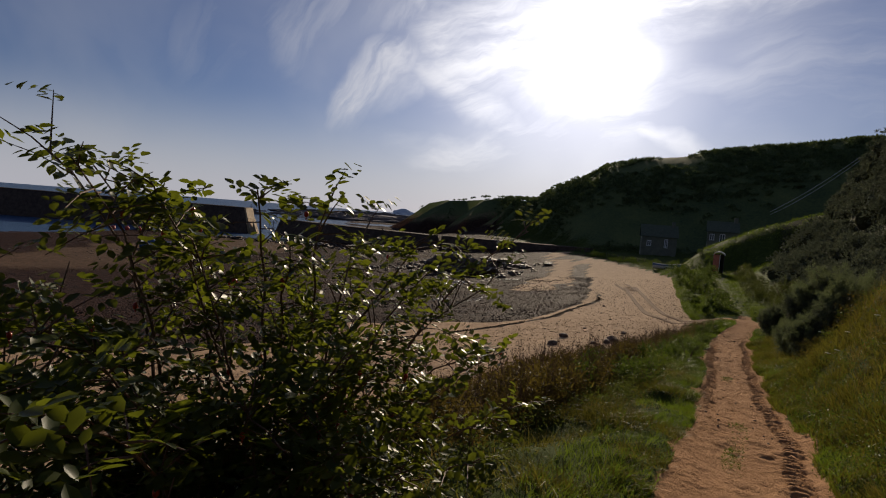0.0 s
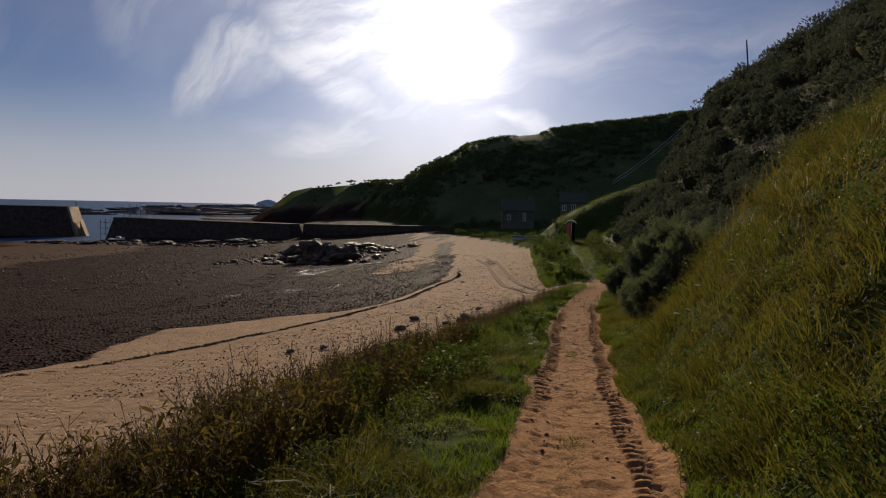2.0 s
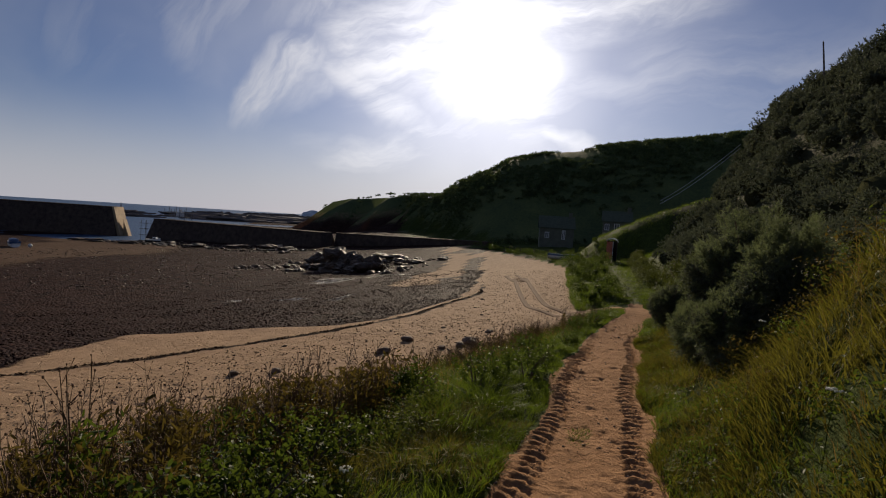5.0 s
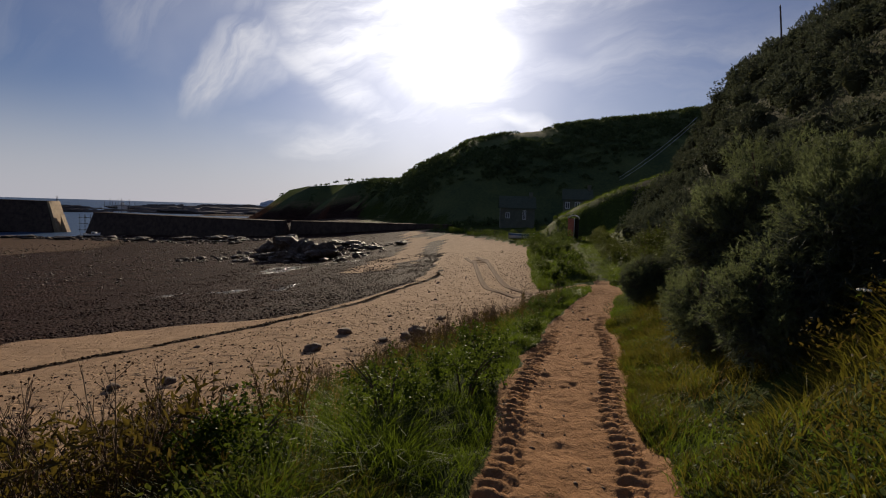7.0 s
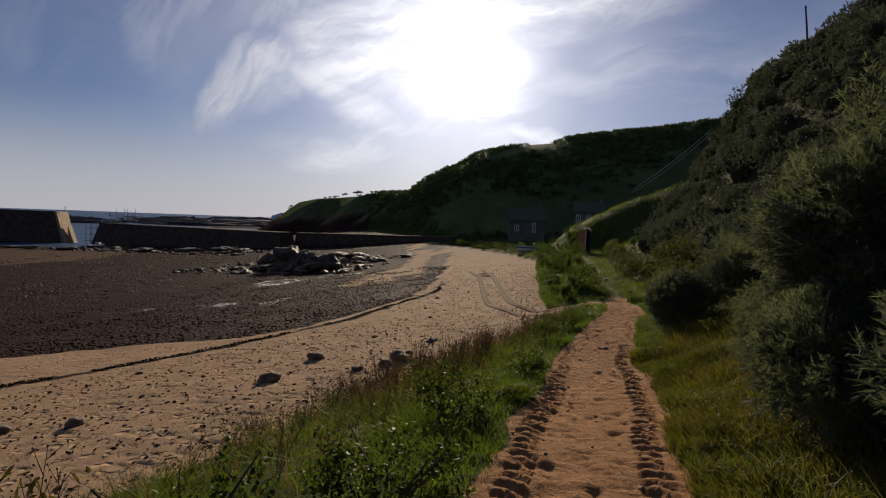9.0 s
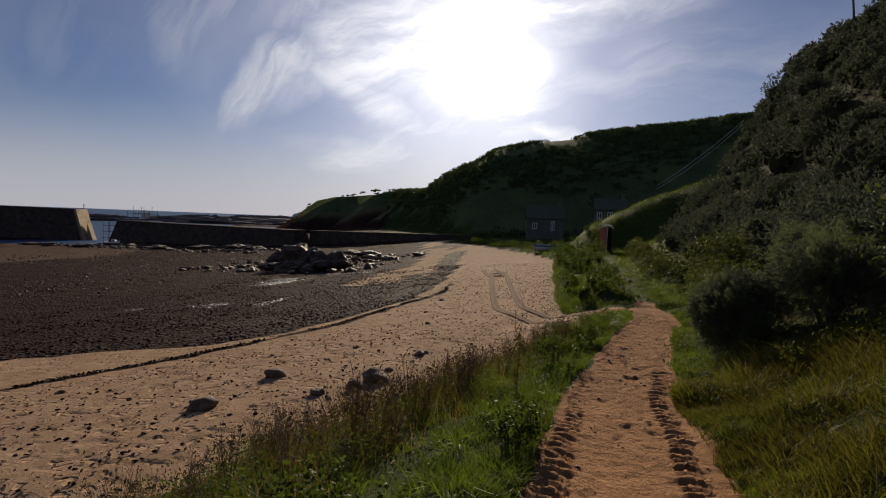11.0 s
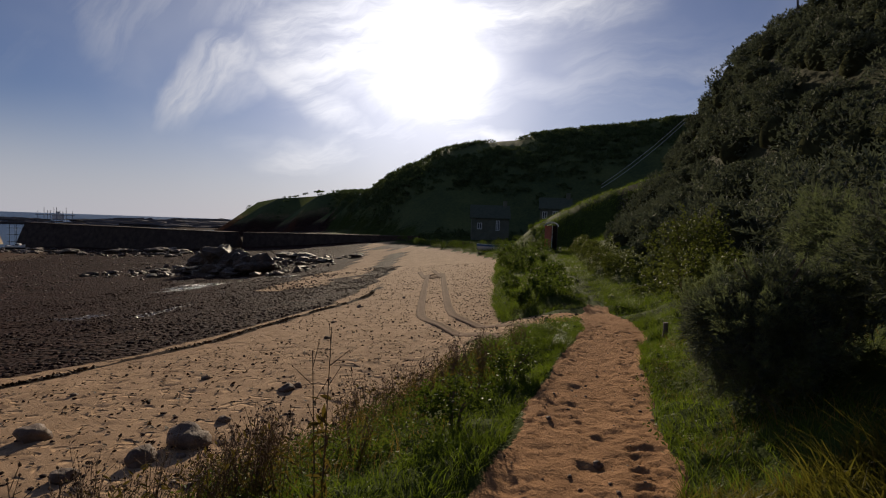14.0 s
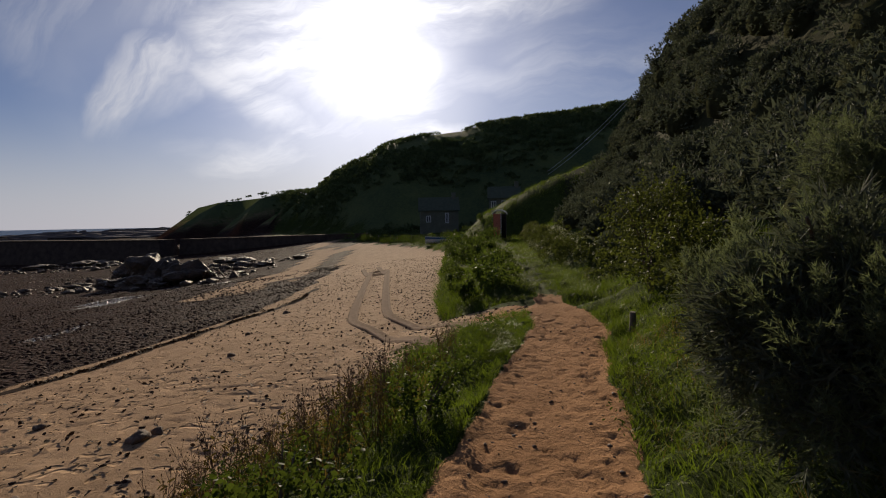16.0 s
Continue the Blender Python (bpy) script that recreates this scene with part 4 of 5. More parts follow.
def tall_weed(x, y, height, seed, label, stalks=6, spread=0.3, leaves=90, head=0.012):
    """Stiff branching stalks with brown seed heads and some leaves."""
    z = ground_at(x, y)
    root = thing("tall_weed", Matrix.Translation((x, y, z - 0.03)), label, "weed", "seeding weeds on the bank")
    g = random.Random(seed)
    for s in range(stalks):
        bm, out = bmesh.new(), []
        a, h = g.uniform(0, 6.28), height * g.uniform(0.55, 1.05)
        lean = spread * g.uniform(0.3, 1.0)
        top = Vector((math.cos(a) * lean, math.sin(a) * lean, h))
        foot = top * 0.15
        foot.z = 0
        tube(bm, [foot, foot.lerp(top, 0.5) + Vector((0, 0, 0.03)), top], 0.006, 0.002, 4)
        for b in range(7):
            f = 0.45 + 0.08 * b
            p = foot.lerp(top, f)
            q = p + Vector((g.uniform(-1, 1), g.uniform(-1, 1), g.uniform(0.8, 1.8))) * 0.09
            tube(bm, [p, q], 0.003, 0.0015, 3)
            out.append(q)
        out.append(top)
        stalk = tagged(part("stalk", bm, DRY_STEM, root), kind="stuff")
        bm = bmesh.new()
        for q in out:
            bmesh.ops.create_icosphere(bm, subdivisions=1, radius=head * g.uniform(0.6, 1.3), matrix=Matrix.Translation(q) @ Matrix.Diagonal((0.85, 0.85, 1.25, 1)))
        tagged(part("seed_cluster", bm, SEED, stalk), kind="stuff")
    c = np.array([[g.gauss(0, spread * 0.45), g.gauss(0, spread * 0.45), g.uniform(0.02, 0.75) * height] for _ in range(leaves)])
    v, f = leaf_cloud(c, rng.normal(size=(leaves, 3)) + [0, 0, 0.6], rng.uniform(0.045, 0.12, leaves), 0.25, 0.42)
    arrays("leaves", v, f, WEED_BROWN if seed < 91 else WEED_LEAF, root)
    return root


weed_label = "tall brown weed stalks with dry seed heads on the bank"
patterns = [tall_weed(-3.2, 24.2, 0.95, 60, weed_label, 8, 0.34, 90, 0.009), tall_weed(-2.8, 25.1, 0.9, 61, weed_label, 7, 0.3, 90, 0.009),
            tall_weed(-3.3, 11.3, 1.0, 62, weed_label, 6, 0.3, 180, 0.007), tall_weed(-3.6, 9.4, 1.0, 63, weed_label, 7, 0.32, 220, 0.007)]
wg = random.Random(9)


def weed_stand(name, count, stretches, pats, low, high, label):
    """Many weeds too dense to tell apart, as one mesh for each of their materials."""
    made = {}
    for i in range(count):
        y = wg.uniform(*wg.choice(stretches))
        a, b = float(path_x(np.array(y)) - half_width(np.array(y))), float(back_edge(np.array(y)))
        x = a + (b - a) * wg.uniform(0.25, 1.02)
        m = np.array(pose(x, y, ground_at(x, y) - 0.03, wg.uniform(-9, 9), wg.uniform(-9, 9), wg.uniform(0, 360)) @ Matrix.Scale(wg.uniform(low, high), 4))
        for o in wg.choice(pats).children_recursive:
            me = o.data
            v = np.zeros(len(me.vertices) * 3)
            me.vertices.foreach_get("co", v)
            me.calc_loop_triangles()
            t = np.zeros(len(me.loop_triangles) * 3, np.int32)
            me.loop_triangles.foreach_get("vertices", t)
            v = v.reshape(-1, 3) @ m[:3, :3].T + m[:3, 3]
            vs, fs, mat = made.setdefault(me.materials[0].name, ([], [], me.materials[0]))
            fs.append(t.reshape(-1, 3) + sum(len(q) for q in vs))
            vs.append(v)
    for vs, fs, mat in made.values():
        tagged(arrays(name, np.concatenate(vs), np.concatenate(fs), mat), label, "weeds", kind="stuff")


weed_stand("bank_weed_growth", 210, ((4.5, 13.5), (5.0, 11)), patterns[2:], 0.65, 1.1, "dense brown and green weed growth on the lower bank")
weed_stand("lower_bank_weeds", 130, ((5.0, 10.0), (6.0, 9.5)), patterns[2:], 0.85, 1.3, "dense tall brown weeds at the foot of the upper bank")
weed_stand("bank_edge_weeds", 110, ((11.0, 17.5), (12.0, 16.0)), patterns[2:], 0.8, 1.2, "tall withered weeds along the seaward edge of the bank")
weed_stand("knapweed_growth", 115, ((20, 33.5), (23, 31), (22, 28)), patterns[:2], 0.55, 1.0, "thick stand of knapweed with brown seed heads")
tall_weed(-1.5, 25.7, 1.35, 90, "single tall rusty dock stalk above the bank", 3, 0.07, 70, 0.006)
tall_weed(-2.55, 11.4, 1.3, 91, "tall leafy mugwort stalks above the bank", 7, 0.22, 420, 0.008)
tall_weed(-2.3, 9.7, 1.1, 92, "tall leafy mugwort stalks above the bank", 6, 0.22, 380, 0.008)
tall_weed(-2.9, 13.0, 1.0, 93, "tall leafy mugwort stalks above the bank", 6, 0.22, 320, 0.008)


def umbel(x, y, h, seed):
    """A small white flower head on a thin stalk."""
    g = random.Random(seed)
    root = thing("umbel_flower", Matrix.Translation((x, y, ground_at(x, y) - 0.02)), "small flat white flower head on a green stalk", "flower", "white flowers on the slope")
    bm = bmesh.new()
    tube(bm, [(0, 0, 0), (0.02, 0.01, h * 0.6), (0.03, 0, h)], 0.004, 0.002, 5)
    for k in range(9):
        a = k * 0.7
        tube(bm, [(0.03, 0, h), (0.03 + 0.035 * math.cos(a), 0.035 * math.sin(a), h + 0.035)], 0.0015, 0.001, 3)
    part("stalk", bm, WEED_LEAF, root)
    bm = bmesh.new()
    for k in range(22):
        a, r = g.uniform(0, 6.28), 0.045 * math.sqrt(g.random())
        bmesh.ops.create_icosphere(bm, subdivisions=1, radius=0.008, matrix=Matrix.Translation((0.03 + r * math.cos(a), r * math.sin(a), h + 0.04 - r * 0.2)))
    part("flower_head", bm, PETAL, root)


for i, (x, y, h) in enumerate([(1.75, 12.6, 0.6), (1.95, 13.1, 0.65), (1.7, 13.3, 0.55), (2.25, 12.4, 0.6), (1.9, 16.5, 0.6), (2.6, 22.3, 0.6), (-1.25, 12.2, 0.4), (-1.4, 12.0, 0.42), (2.9, 24.6, 0.5)]):
    umbel(x, y, h, i)


# the thicket of gorse that covers the hillside
def gorse_hillside():
    g = np.random.default_rng(11)
    pts = []
    for y in np.arange(12, 108, 1.85):
        for up in np.arange(1.0, 34, 1.75):
            xx = float(path_x(np.array(y)) + half_width(np.array(y))) + up + g.uniform(-0.8, 0.8)
            yy = y + g.uniform(-0.85, 0.85)
            start = np.interp(yy, [12, 17, 24, 29, 33, 45, 60, 72, 85, 95], [12.0, 8.6, 5.0, 3.9, 2.4, 2.6, 3.4, 5.7, 9.0, 13.0])
            if up < start + g.uniform(-0.3, 0.6) or g.uniform() < 0.08:
                continue
            if up > 24 and g.uniform() < 0.4:
                continue
            pts.append((xx, yy))
    pts = np.array(pts)
    z = land(pts[:, 0], pts[:, 1], False)
    size = g.uniform(0.75, 1.75, len(pts)) * (0.8 + 0.4 * smooth(fbm(pts[:, 0] * 0.3, pts[:, 1] * 0.3, 2, 14), 0.4, 0.6))
    tall = size * g.uniform(0.8, 1.35, len(pts))
    per = np.clip(17000 / (np.hypot(pts[:, 0], pts[:, 1] - 20) + 10), 160, 330).astype(int)
    vs, fs, cs, cf, at, ct = [], [], [], [], 0, 0
    ico = bmesh.new()
    bmesh.ops.create_icosphere(ico, subdivisions=2, radius=1)
    ico.verts.ensure_lookup_table()
    iv = np.array([v.co[:] for v in ico.verts])
    ifc = np.array([[v.index for v in f.verts] for f in ico.faces])
    ico.free()
    for i, ((x, y), zz) in enumerate(zip(pts, z)):
        p, d = lumpy_points(per[i], (size[i], size[i], tall[i]), 13, 1000 + i)
        d = d + (0, 0, 0.35)
        p += (x, y, zz + tall[i] * 0.4)
        ln = (0.16 + 0.0028 * math.hypot(x, y - 14)) * g.uniform(0.8, 1.3, len(p))
        v, f = spikes(p, d, ln * 0.8, 0.04 + 0.0008 * math.hypot(x, y - 14), 5, 0.7)
        vs.append(v)
        fs.append(f + at)
        at += len(v)
        # dark solid core, added to stand for the shade inside each bush
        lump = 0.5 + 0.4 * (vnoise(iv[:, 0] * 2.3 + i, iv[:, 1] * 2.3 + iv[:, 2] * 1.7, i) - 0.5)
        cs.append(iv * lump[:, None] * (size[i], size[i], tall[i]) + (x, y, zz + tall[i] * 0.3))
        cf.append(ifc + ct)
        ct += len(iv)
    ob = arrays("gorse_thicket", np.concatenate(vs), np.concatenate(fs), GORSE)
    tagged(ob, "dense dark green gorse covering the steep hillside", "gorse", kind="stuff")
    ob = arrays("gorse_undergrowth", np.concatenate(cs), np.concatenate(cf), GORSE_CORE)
    tagged(ob, "dark solid cores standing for the shade inside the hillside gorse", "gorse", kind="stuff")
    return len(pts), at // 3


print("gorse", gorse_hillside())


def hedge_row():
    g = np.random.default_rng(5)
    cs, ds = [], []
    for y in np.arange(34.5, 82, 1.1):
        x = float(path_x(np.array(y))) + g.uniform(1.7, 2.7)
        r, h = g.uniform(0.5, 0.9), g.uniform(0.6, 1.2)
        p, d = lumpy_points(700, (r, r, h), 8, 300 + int(y * 10))
        p += (x, y, ground_at(x, y) + h * 0.4)
        cs.append(p)
        ds.append(d)
    c, d = np.concatenate(cs), np.concatenate(ds)
    v, f = leaf_cloud(c, d * 0.6 + g.normal(0, 0.6, c.shape), g.uniform(0.06, 0.12, len(c)))
    tagged(arrays("hedge_leaves", v, f, HAWTHORN), "dark leafy hedge below the gorse slope", "hedge", kind="stuff")
    cs, ds = [], []
    for y in np.arange(42, 92, 0.9):
        x = float(back_edge(np.array(y))) + g.uniform(0.5, max(1.0, float(path_x(np.array(y)) - back_edge(np.array(y))) - 1.0))
        r, h = g.uniform(0.4, 0.9), g.uniform(0.4, 0.9) + 0.012 * (y - 42)
        p, d = lumpy_points(420, (r, r, h), 8, 900 + int(y * 10))
        p += (x, y, ground_at(x, y) + h * 0.3)
        cs.append(p)
        ds.append(d)
    for y in np.arange(90, 116, 0.55):
        x = float(back_edge(np.array(y))) + g.uniform(0.6, 5.0)
        r, h = g.uniform(0.7, 1.4), g.uniform(0.5, 1.25)
        p, d = lumpy_points(260, (r, r, h), 8, 1900 + int(y * 10))
        p += (x, y, ground_at(x, y) + h * 0.3)
        cs.append(p)
        ds.append(d)
    c, d = np.concatenate(cs), np.concatenate(ds)
    v, f = leaf_cloud(c, d * 0.6 + g.normal(0, 0.6, c.shape), g.uniform(0.07, 0.15, len(c)))
    tagged(arrays("scrub_leaves", v, f, WEED_LEAF), "low leafy scrub and nettles along the footpath", "scrub", kind="stuff")


hedge_row()


def hill_scrub():
    """Bushes and bracken that roughen the far hill and its crest."""
    g = np.random.default_rng(29)
    b = np.radians(g.uniform(-14, 33, 5200))
    f = g.uniform(0.02, 1.04, len(b))
    deg = np.degrees(b)
    r = np.interp(deg, HILL_B, HILL_FOOT) * (1 - f) + np.interp(deg, HILL_B, HILL_TOP) * f
    x, y = HUB[0] - np.sin(b) * r, HUB[1] + np.cos(b) * r
    # the top towards the right of the hill is open pasture
    ok = (fbm(x * 0.05, y * 0.05, 3, 37) + g.uniform(-0.12, 0.12, len(x)) > 0.47) & ~((f > 0.78 + 0.06 * g.normal(size=len(x))) & (deg < 13.5))
    x, y, r, f = x[ok], y[ok], r[ok], f[ok]
    z = land(x, y, False)
    vs, fs, at = [], [], 0
    for i in range(len(x)):
        size = g.uniform(0.4, 1.1) * (1.0 if f[i] < 0.85 else 0.6)
        p, d = lumpy_points(26, (size * 1.5, size * 1.5, size * 0.8), 6, 5000 + i)
        v, q = spikes(p + (x[i], y[i], z[i] + size * 0.1), d + (0, 0, 0.3), g.uniform(0.4, 0.8, 26), 0.32, 3, 0.7)
        vs.append(v)
        fs.append(q + at)
        at += len(v)
    tagged(arrays("hill_scrub", np.concatenate(vs), np.concatenate(fs), HILL_SCRUB), "low green scrub and bracken covering the far hill", "scrub", kind="stuff")


hill_scrub()


# ---------------------------------------------------------------- the wild rose beside the start of the path
def rose_bush():
    g = random.Random(77)
    x0, y0 = -1.95, 1.75
    z0 = ground_at(x0, y0)
    root = thing("rose_bush", Matrix.Translation((x0, y0, z0)), "wild rose bush with green leaves and red hips beside the path", "bush")
    origin = Vector((x0, y0, z0))
    tips = [(-1.15, 3.1, 3.36), (-1.25, 2.75, 3.0), (-1.0, 2.5, 2.72), (-1.45, 2.45, 3.3), (-1.35, 2.2, 3.05), (-1.65, 1.8, 3.4), (-1.8, 1.55, 3.44),
            (-1.75, 2.2, 3.25), (-1.95, 1.2, 3.42), (-2.3, 1.0, 3.55), (-2.05, 0.95, 3.48), (-2.5, 1.25, 3.5), (-2.25, 1.4, 3.4), (-1.6, 1.6, 3.2), (-1.7, 1.2, 3.25), (-1.35, 1.7, 2.8), (-1.15, 2.1, 2.55),
            (-1.2, 1.5, 2.5), (-1.4, 1.2, 2.7), (-1.5, 0.8, 2.9), (-2.4, 1.6, 3.3), (-2.0, 2.6, 3.0), (-1.05, 2.9, 2.3), (-1.3, 1.0, 2.3), (-1.0, 2.35, 2.2),
            (-1.6, 2.8, 2.6), (-1.9, 0.7, 3.0), (-1.25, 0.75, 2.4), (-1.1, 1.85, 2.3)]
    for k in range(24):
        tips.append((g.uniform(-2.5, -1.05), g.uniform(0.2, 2.9), g.uniform(1.75, 2.95)))
    for k in range(20):
        tips.append((g.uniform(-2.3, -0.95), g.uniform(-0.2, 1.5), g.uniform(1.8, 2.85)))
    for k in range(18):
        tips.append((g.uniform(-2.7, -1.7), g.uniform(-0.1, 1.0), g.uniform(2.0, 3.1)))
    leaf_c, leaf_n, hips = [], [], []
    for i, t in enumerate(tips):
        tip = Vector(t) - origin
        foot = Vector((g.uniform(-0.25, 0.25), g.uniform(-0.35, 0.35), -0.05))
        arch = Vector((tip.x * 0.4, tip.y * 0.4, max(tip.z, 0.8) * 0.75)) + Vector((g.uniform(-.12, .12), g.uniform(-.12, .12), 0))
        pts = []
        for k in range(11):
            f = k / 10
            p = foot * (1 - f) ** 2 + arch * 2 * f * (1 - f) + tip * f * f
            pts.append(p + Vector((g.gauss(0, .012), g.gauss(0, .012), g.gauss(0, .012))))
        bm = bmesh.new()
        tube(bm, pts, 0.011, 0.003, 6)
        twigs = [(pts[-3], pts[-1])]
        for k in range(2, 11):
            for _ in range(3):
                p = pts[k].lerp(pts[k - 1], g.random())
                d = Vector((g.uniform(-1, 1), g.uniform(-1, 1), g.uniform(-0.35, 0.8))).normalized() * g.uniform(0.10, 0.30)
                q = p + d
                tube(bm, [p, p.lerp(q, 0.5) + Vector((0, 0, 0.015)), q], 0.004, 0.0018, 4)
                twigs.append((p, q))
        for k in range(18):
            p = pts[g.randint(1, 9)]
            d = Vector((g.uniform(-1, 1), g.uniform(-1, 1), g.uniform(-.5, .5))).normalized()
            tube(bm, [p, p + d * 0.018], 0.003, 0.0005, 3)
        part("cane", bm, CANE, root)
        for p, q in twigs:
            # compound leaves: five or seven leaflets on a stalk
            for _ in range(2):
                s = p.lerp(q, g.uniform(0.5, 1.0))
                d = Vector((g.uniform(-1, 1), g.uniform(-1, 1), g.uniform(-0.2, 0.7))).normalized()
                up = Vector((g.gauss(0, .5), g.gauss(0, .5), 1)).normalized()
                side = d.cross(up).normalized()
                for j in range(3):
                    for sd in (-1, 1):
                        leaf_c.append(s + d * (0.03 + 0.034 * j) + side * sd * 0.027)
                        leaf_n.append(up + Vector((g.gauss(0, .25), g.gauss(0, .25), 0)))
                leaf_c.append(s + d * 0.135)
                leaf_n.append(up)
            if g.random() < 0.09 and q.z < tip.z * 0.92 + 0.1:
                hips.append(q)
    c = np.array([v[:] for v in leaf_c])
    n = np.array([v[:] for v in leaf_n])
    v, f = leaf_cloud(c, n, rng.uniform(0.036, 0.066, len(c)))
    arrays("leaves", v, f, ROSE_LEAF, root)
    for q in hips:
        bm = bmesh.new()
        bmesh.ops.create_uvsphere(bm, u_segments=8, v_segments=6, radius=0.011, matrix=Matrix.Translation(q - Vector((0, 0, 0.014))) @ Matrix.Diagonal((1, 1, 1.35, 1)))
        bmesh.ops.create_cone(bm, segments=5, radius1=0.005, radius2=0.001, depth=0.012, matrix=Matrix.Translation(q - Vector((0, 0, 0.033))))
        part("rose_hip", bm, HIP, root, "glossy red rose hip", True)


HIP = simple("rose_hip_skin", (0.30, 0.012, 0.006), (0.50, 0.035, 0.012), 30, 0.3, 0.0)
rose_bush()

# ---------------------------------------------------------------- shore: rocks, shingle and seaweed
def rock_mesh(seed, r, squash=0.7, subdiv=3, rough=0.35):
    bm = bmesh.new()
    bmesh.ops.create_icosphere(bm, subdivisions=subdiv, radius=1)
    o = Vector((seed * 3.7, seed * 1.3, seed * 0.7))
    for v in bm.verts:
        n = noise.fractal(v.co * 1.1 + o, 1.0, 2.0, 4) * rough + noise.noise(v.co * 3 + o) * rough * 0.25
        d = v.co.normalized()
        # broken faces
        for k in range(4):
            q = Vector((math.sin(seed + k * 2.1), math.cos(seed * 1.7 + k * 1.3), math.sin(k * 1.9 + seed) * 0.6)).normalized()
            c = d.dot(q)
            if c > 0.62:
                n -= (c - 0.62) * 0.7
        v.co = Vector((d.x, d.y, d.z * squash)) * (1 + n) * r
    return bm


def boulder(x, y, r, seed, label="weathered brown boulder half buried in the sand", sink=0.3, mat=None):
    r = r * 0.68
    bm = rock_mesh(seed, r)
    ob = part("boulder", bm, mat or BOULDER, None, "", True)
    ob.matrix_world = pose(x, y, ground_at(x, y) + r * 0.7 * (0.5 - sink), 0, 0, seed * 40)
    return tagged(ob, label, "rock", "boulders on the beach")


for i, (x, y, r) in enumerate([(-8.32, 29.48, 0.4), (-5.66, 29.76, 0.5), (-5.86, 29.05, 0.34), (-6.36, 28.32, 0.24), (-5.63, 32.45, 0.24), (-8.14, 26.88, 0.38), (-11.33, 22.58, 0.26), (-10.17, 23.23, 0.28), (-5.56, 32.78, 0.16), (-5.75, 30.66, 0.16), (-10.2, 31.8, 0.12), (-8.1, 33.2, 0.14), (-7.6, 38.2, 0.16), (-9.0, 41.5, 0.14), (-12.9, 27.3, 0.15), (-9.8, 46, 0.2), (-8.6, 49, 0.15)]):
    boulder(x, y, r, i + 1)
boulder(-1.15, 36.4, 0.34, 33, "flat grey stone at the end of the grass tongue", 0.35)
boulder(0.1, 27.6, 0.07, 34, "small loose stone lying on the path", 0.2)
boulder(0.35, 19.4, 0.05, 35, "small loose stone lying on the path", 0.2)
boulder(-0.35, 28.6, 0.05, 36, "small loose stone lying on the path", 0.2)


def scattered_stones(name, count, xf, y0, y1, smin, smax, mat, label, seed, keep=0.0):
    """Many small stones of a few shapes, in one mesh."""
    g = np.random.default_rng(seed)
    shapes = []
    for k in range(6):
        bm = bmesh.new()
        bmesh.ops.create_icosphere(bm, subdivisions=1, radius=1)
        v = np.array([q.co[:] for q in bm.verts])
        f = np.array([[q.index for q in p.verts] for p in bm.faces])
        bm.free()
        v = v * (1 + 0.28 * g.normal(size=(len(v), 1))) * (1, g.uniform(0.6, 0.95), g.uniform(0.4, 0.65))
        shapes.append((v, f))
    y = g.uniform(y0, y1, count * 3)
    x = xf(g.uniform(0, 1, count * 3), y)
    ok = fbm(x * 0.35, y * 0.35, 3, seed) + g.uniform(-0.2, 0.2, len(x)) > keep
    x, y = x[ok][:count], y[ok][:count]
    z = land(x, y)
    vs, fs, at = [], [], 0
    for i in range(len(x)):
        v, f = shapes[i % 6]
        a = g.uniform(0, 6.28)
        s = smin + (smax - smin) * g.uniform() ** 3
        c, n = math.cos(a) * s, math.sin(a) * s
        vs.append(np.stack([v[:, 0] * c - v[:, 1] * n + x[i], v[:, 0] * n + v[:, 1] * c + y[i], v[:, 2] * s + z[i] + 0.1 * s], -1))
        fs.append(f + at)
        at += len(v)
    return tagged(arrays(name, np.concatenate(vs), np.concatenate(fs), mat), label, "stones", kind="stuff")


scattered_stones("shingle_stones", 17000, lambda u, y: shingle_x(y) - 0.2 - 24 * u ** 1.4, 20, 78, 0.022, 0.11, PEBBLE, "dark wet shingle and cobbles below the tide line", 3, 0.42)
scattered_stones("harbour_stones", 3200, lambda u, y: -40 - 70 * u, 45, 118, 0.07, 0.22, ROCK_WEED, "weed-covered stones on the harbour floor", 4, 0.45)
scattered_stones("beach_pebbles", 2600, lambda u, y: back_edge(y) + 0.3 - 9 * u ** 1.8, 20, 60, 0.015, 0.06, PEBBLE, "small pebbles and weed scraps on the sand", 5, 0.4)
scattered_stones("bank_foot_stones", 170, lambda u, y: back_edge(y) + 0.4 - 1.8 * u, 26, 37.5, 0.02, 0.08, BOULDER, "stones washed up along the foot of the bank", 6, 0.3)
scattered_stones("path_grit", 500, lambda u, y: path_x(y) + half_width(y) * (2 * u - 1), 8, 37, 0.008, 0.03, BOULDER, "loose grit and clods on the earth path", 7, 0.3)


scattered_stones("outcrop_rubble", 420, lambda u, y: -30 - 26 * u, 72, 98, 0.2, 0.95, ROCK_WEED, "broken weedy rocks strewn about the outcrop", 9, 0.45)
scattered_stones("pier_rubble", 420, lambda u, y: -70 - 70 * u, 103, 117, 0.25, 1.0, ROCK_WEED, "weedy rubble along the foot of the pier", 10, 0.4)


def wrack_line():
    """The band of dried seaweed that the tide left."""
    g = np.random.default_rng(8)
    y = g.uniform(15, 53, 4200)
    wide = 0.03 + 0.09 * vnoise(y * 1.1, y * 0, 81)
    x = wrack_x(y) + g.normal(0, 1, len(y)) * wide
    gap = fbm(y * 0.7, y * 0 + 2, 2, 83) > 0.30
    x, y = x[gap], y[gap]
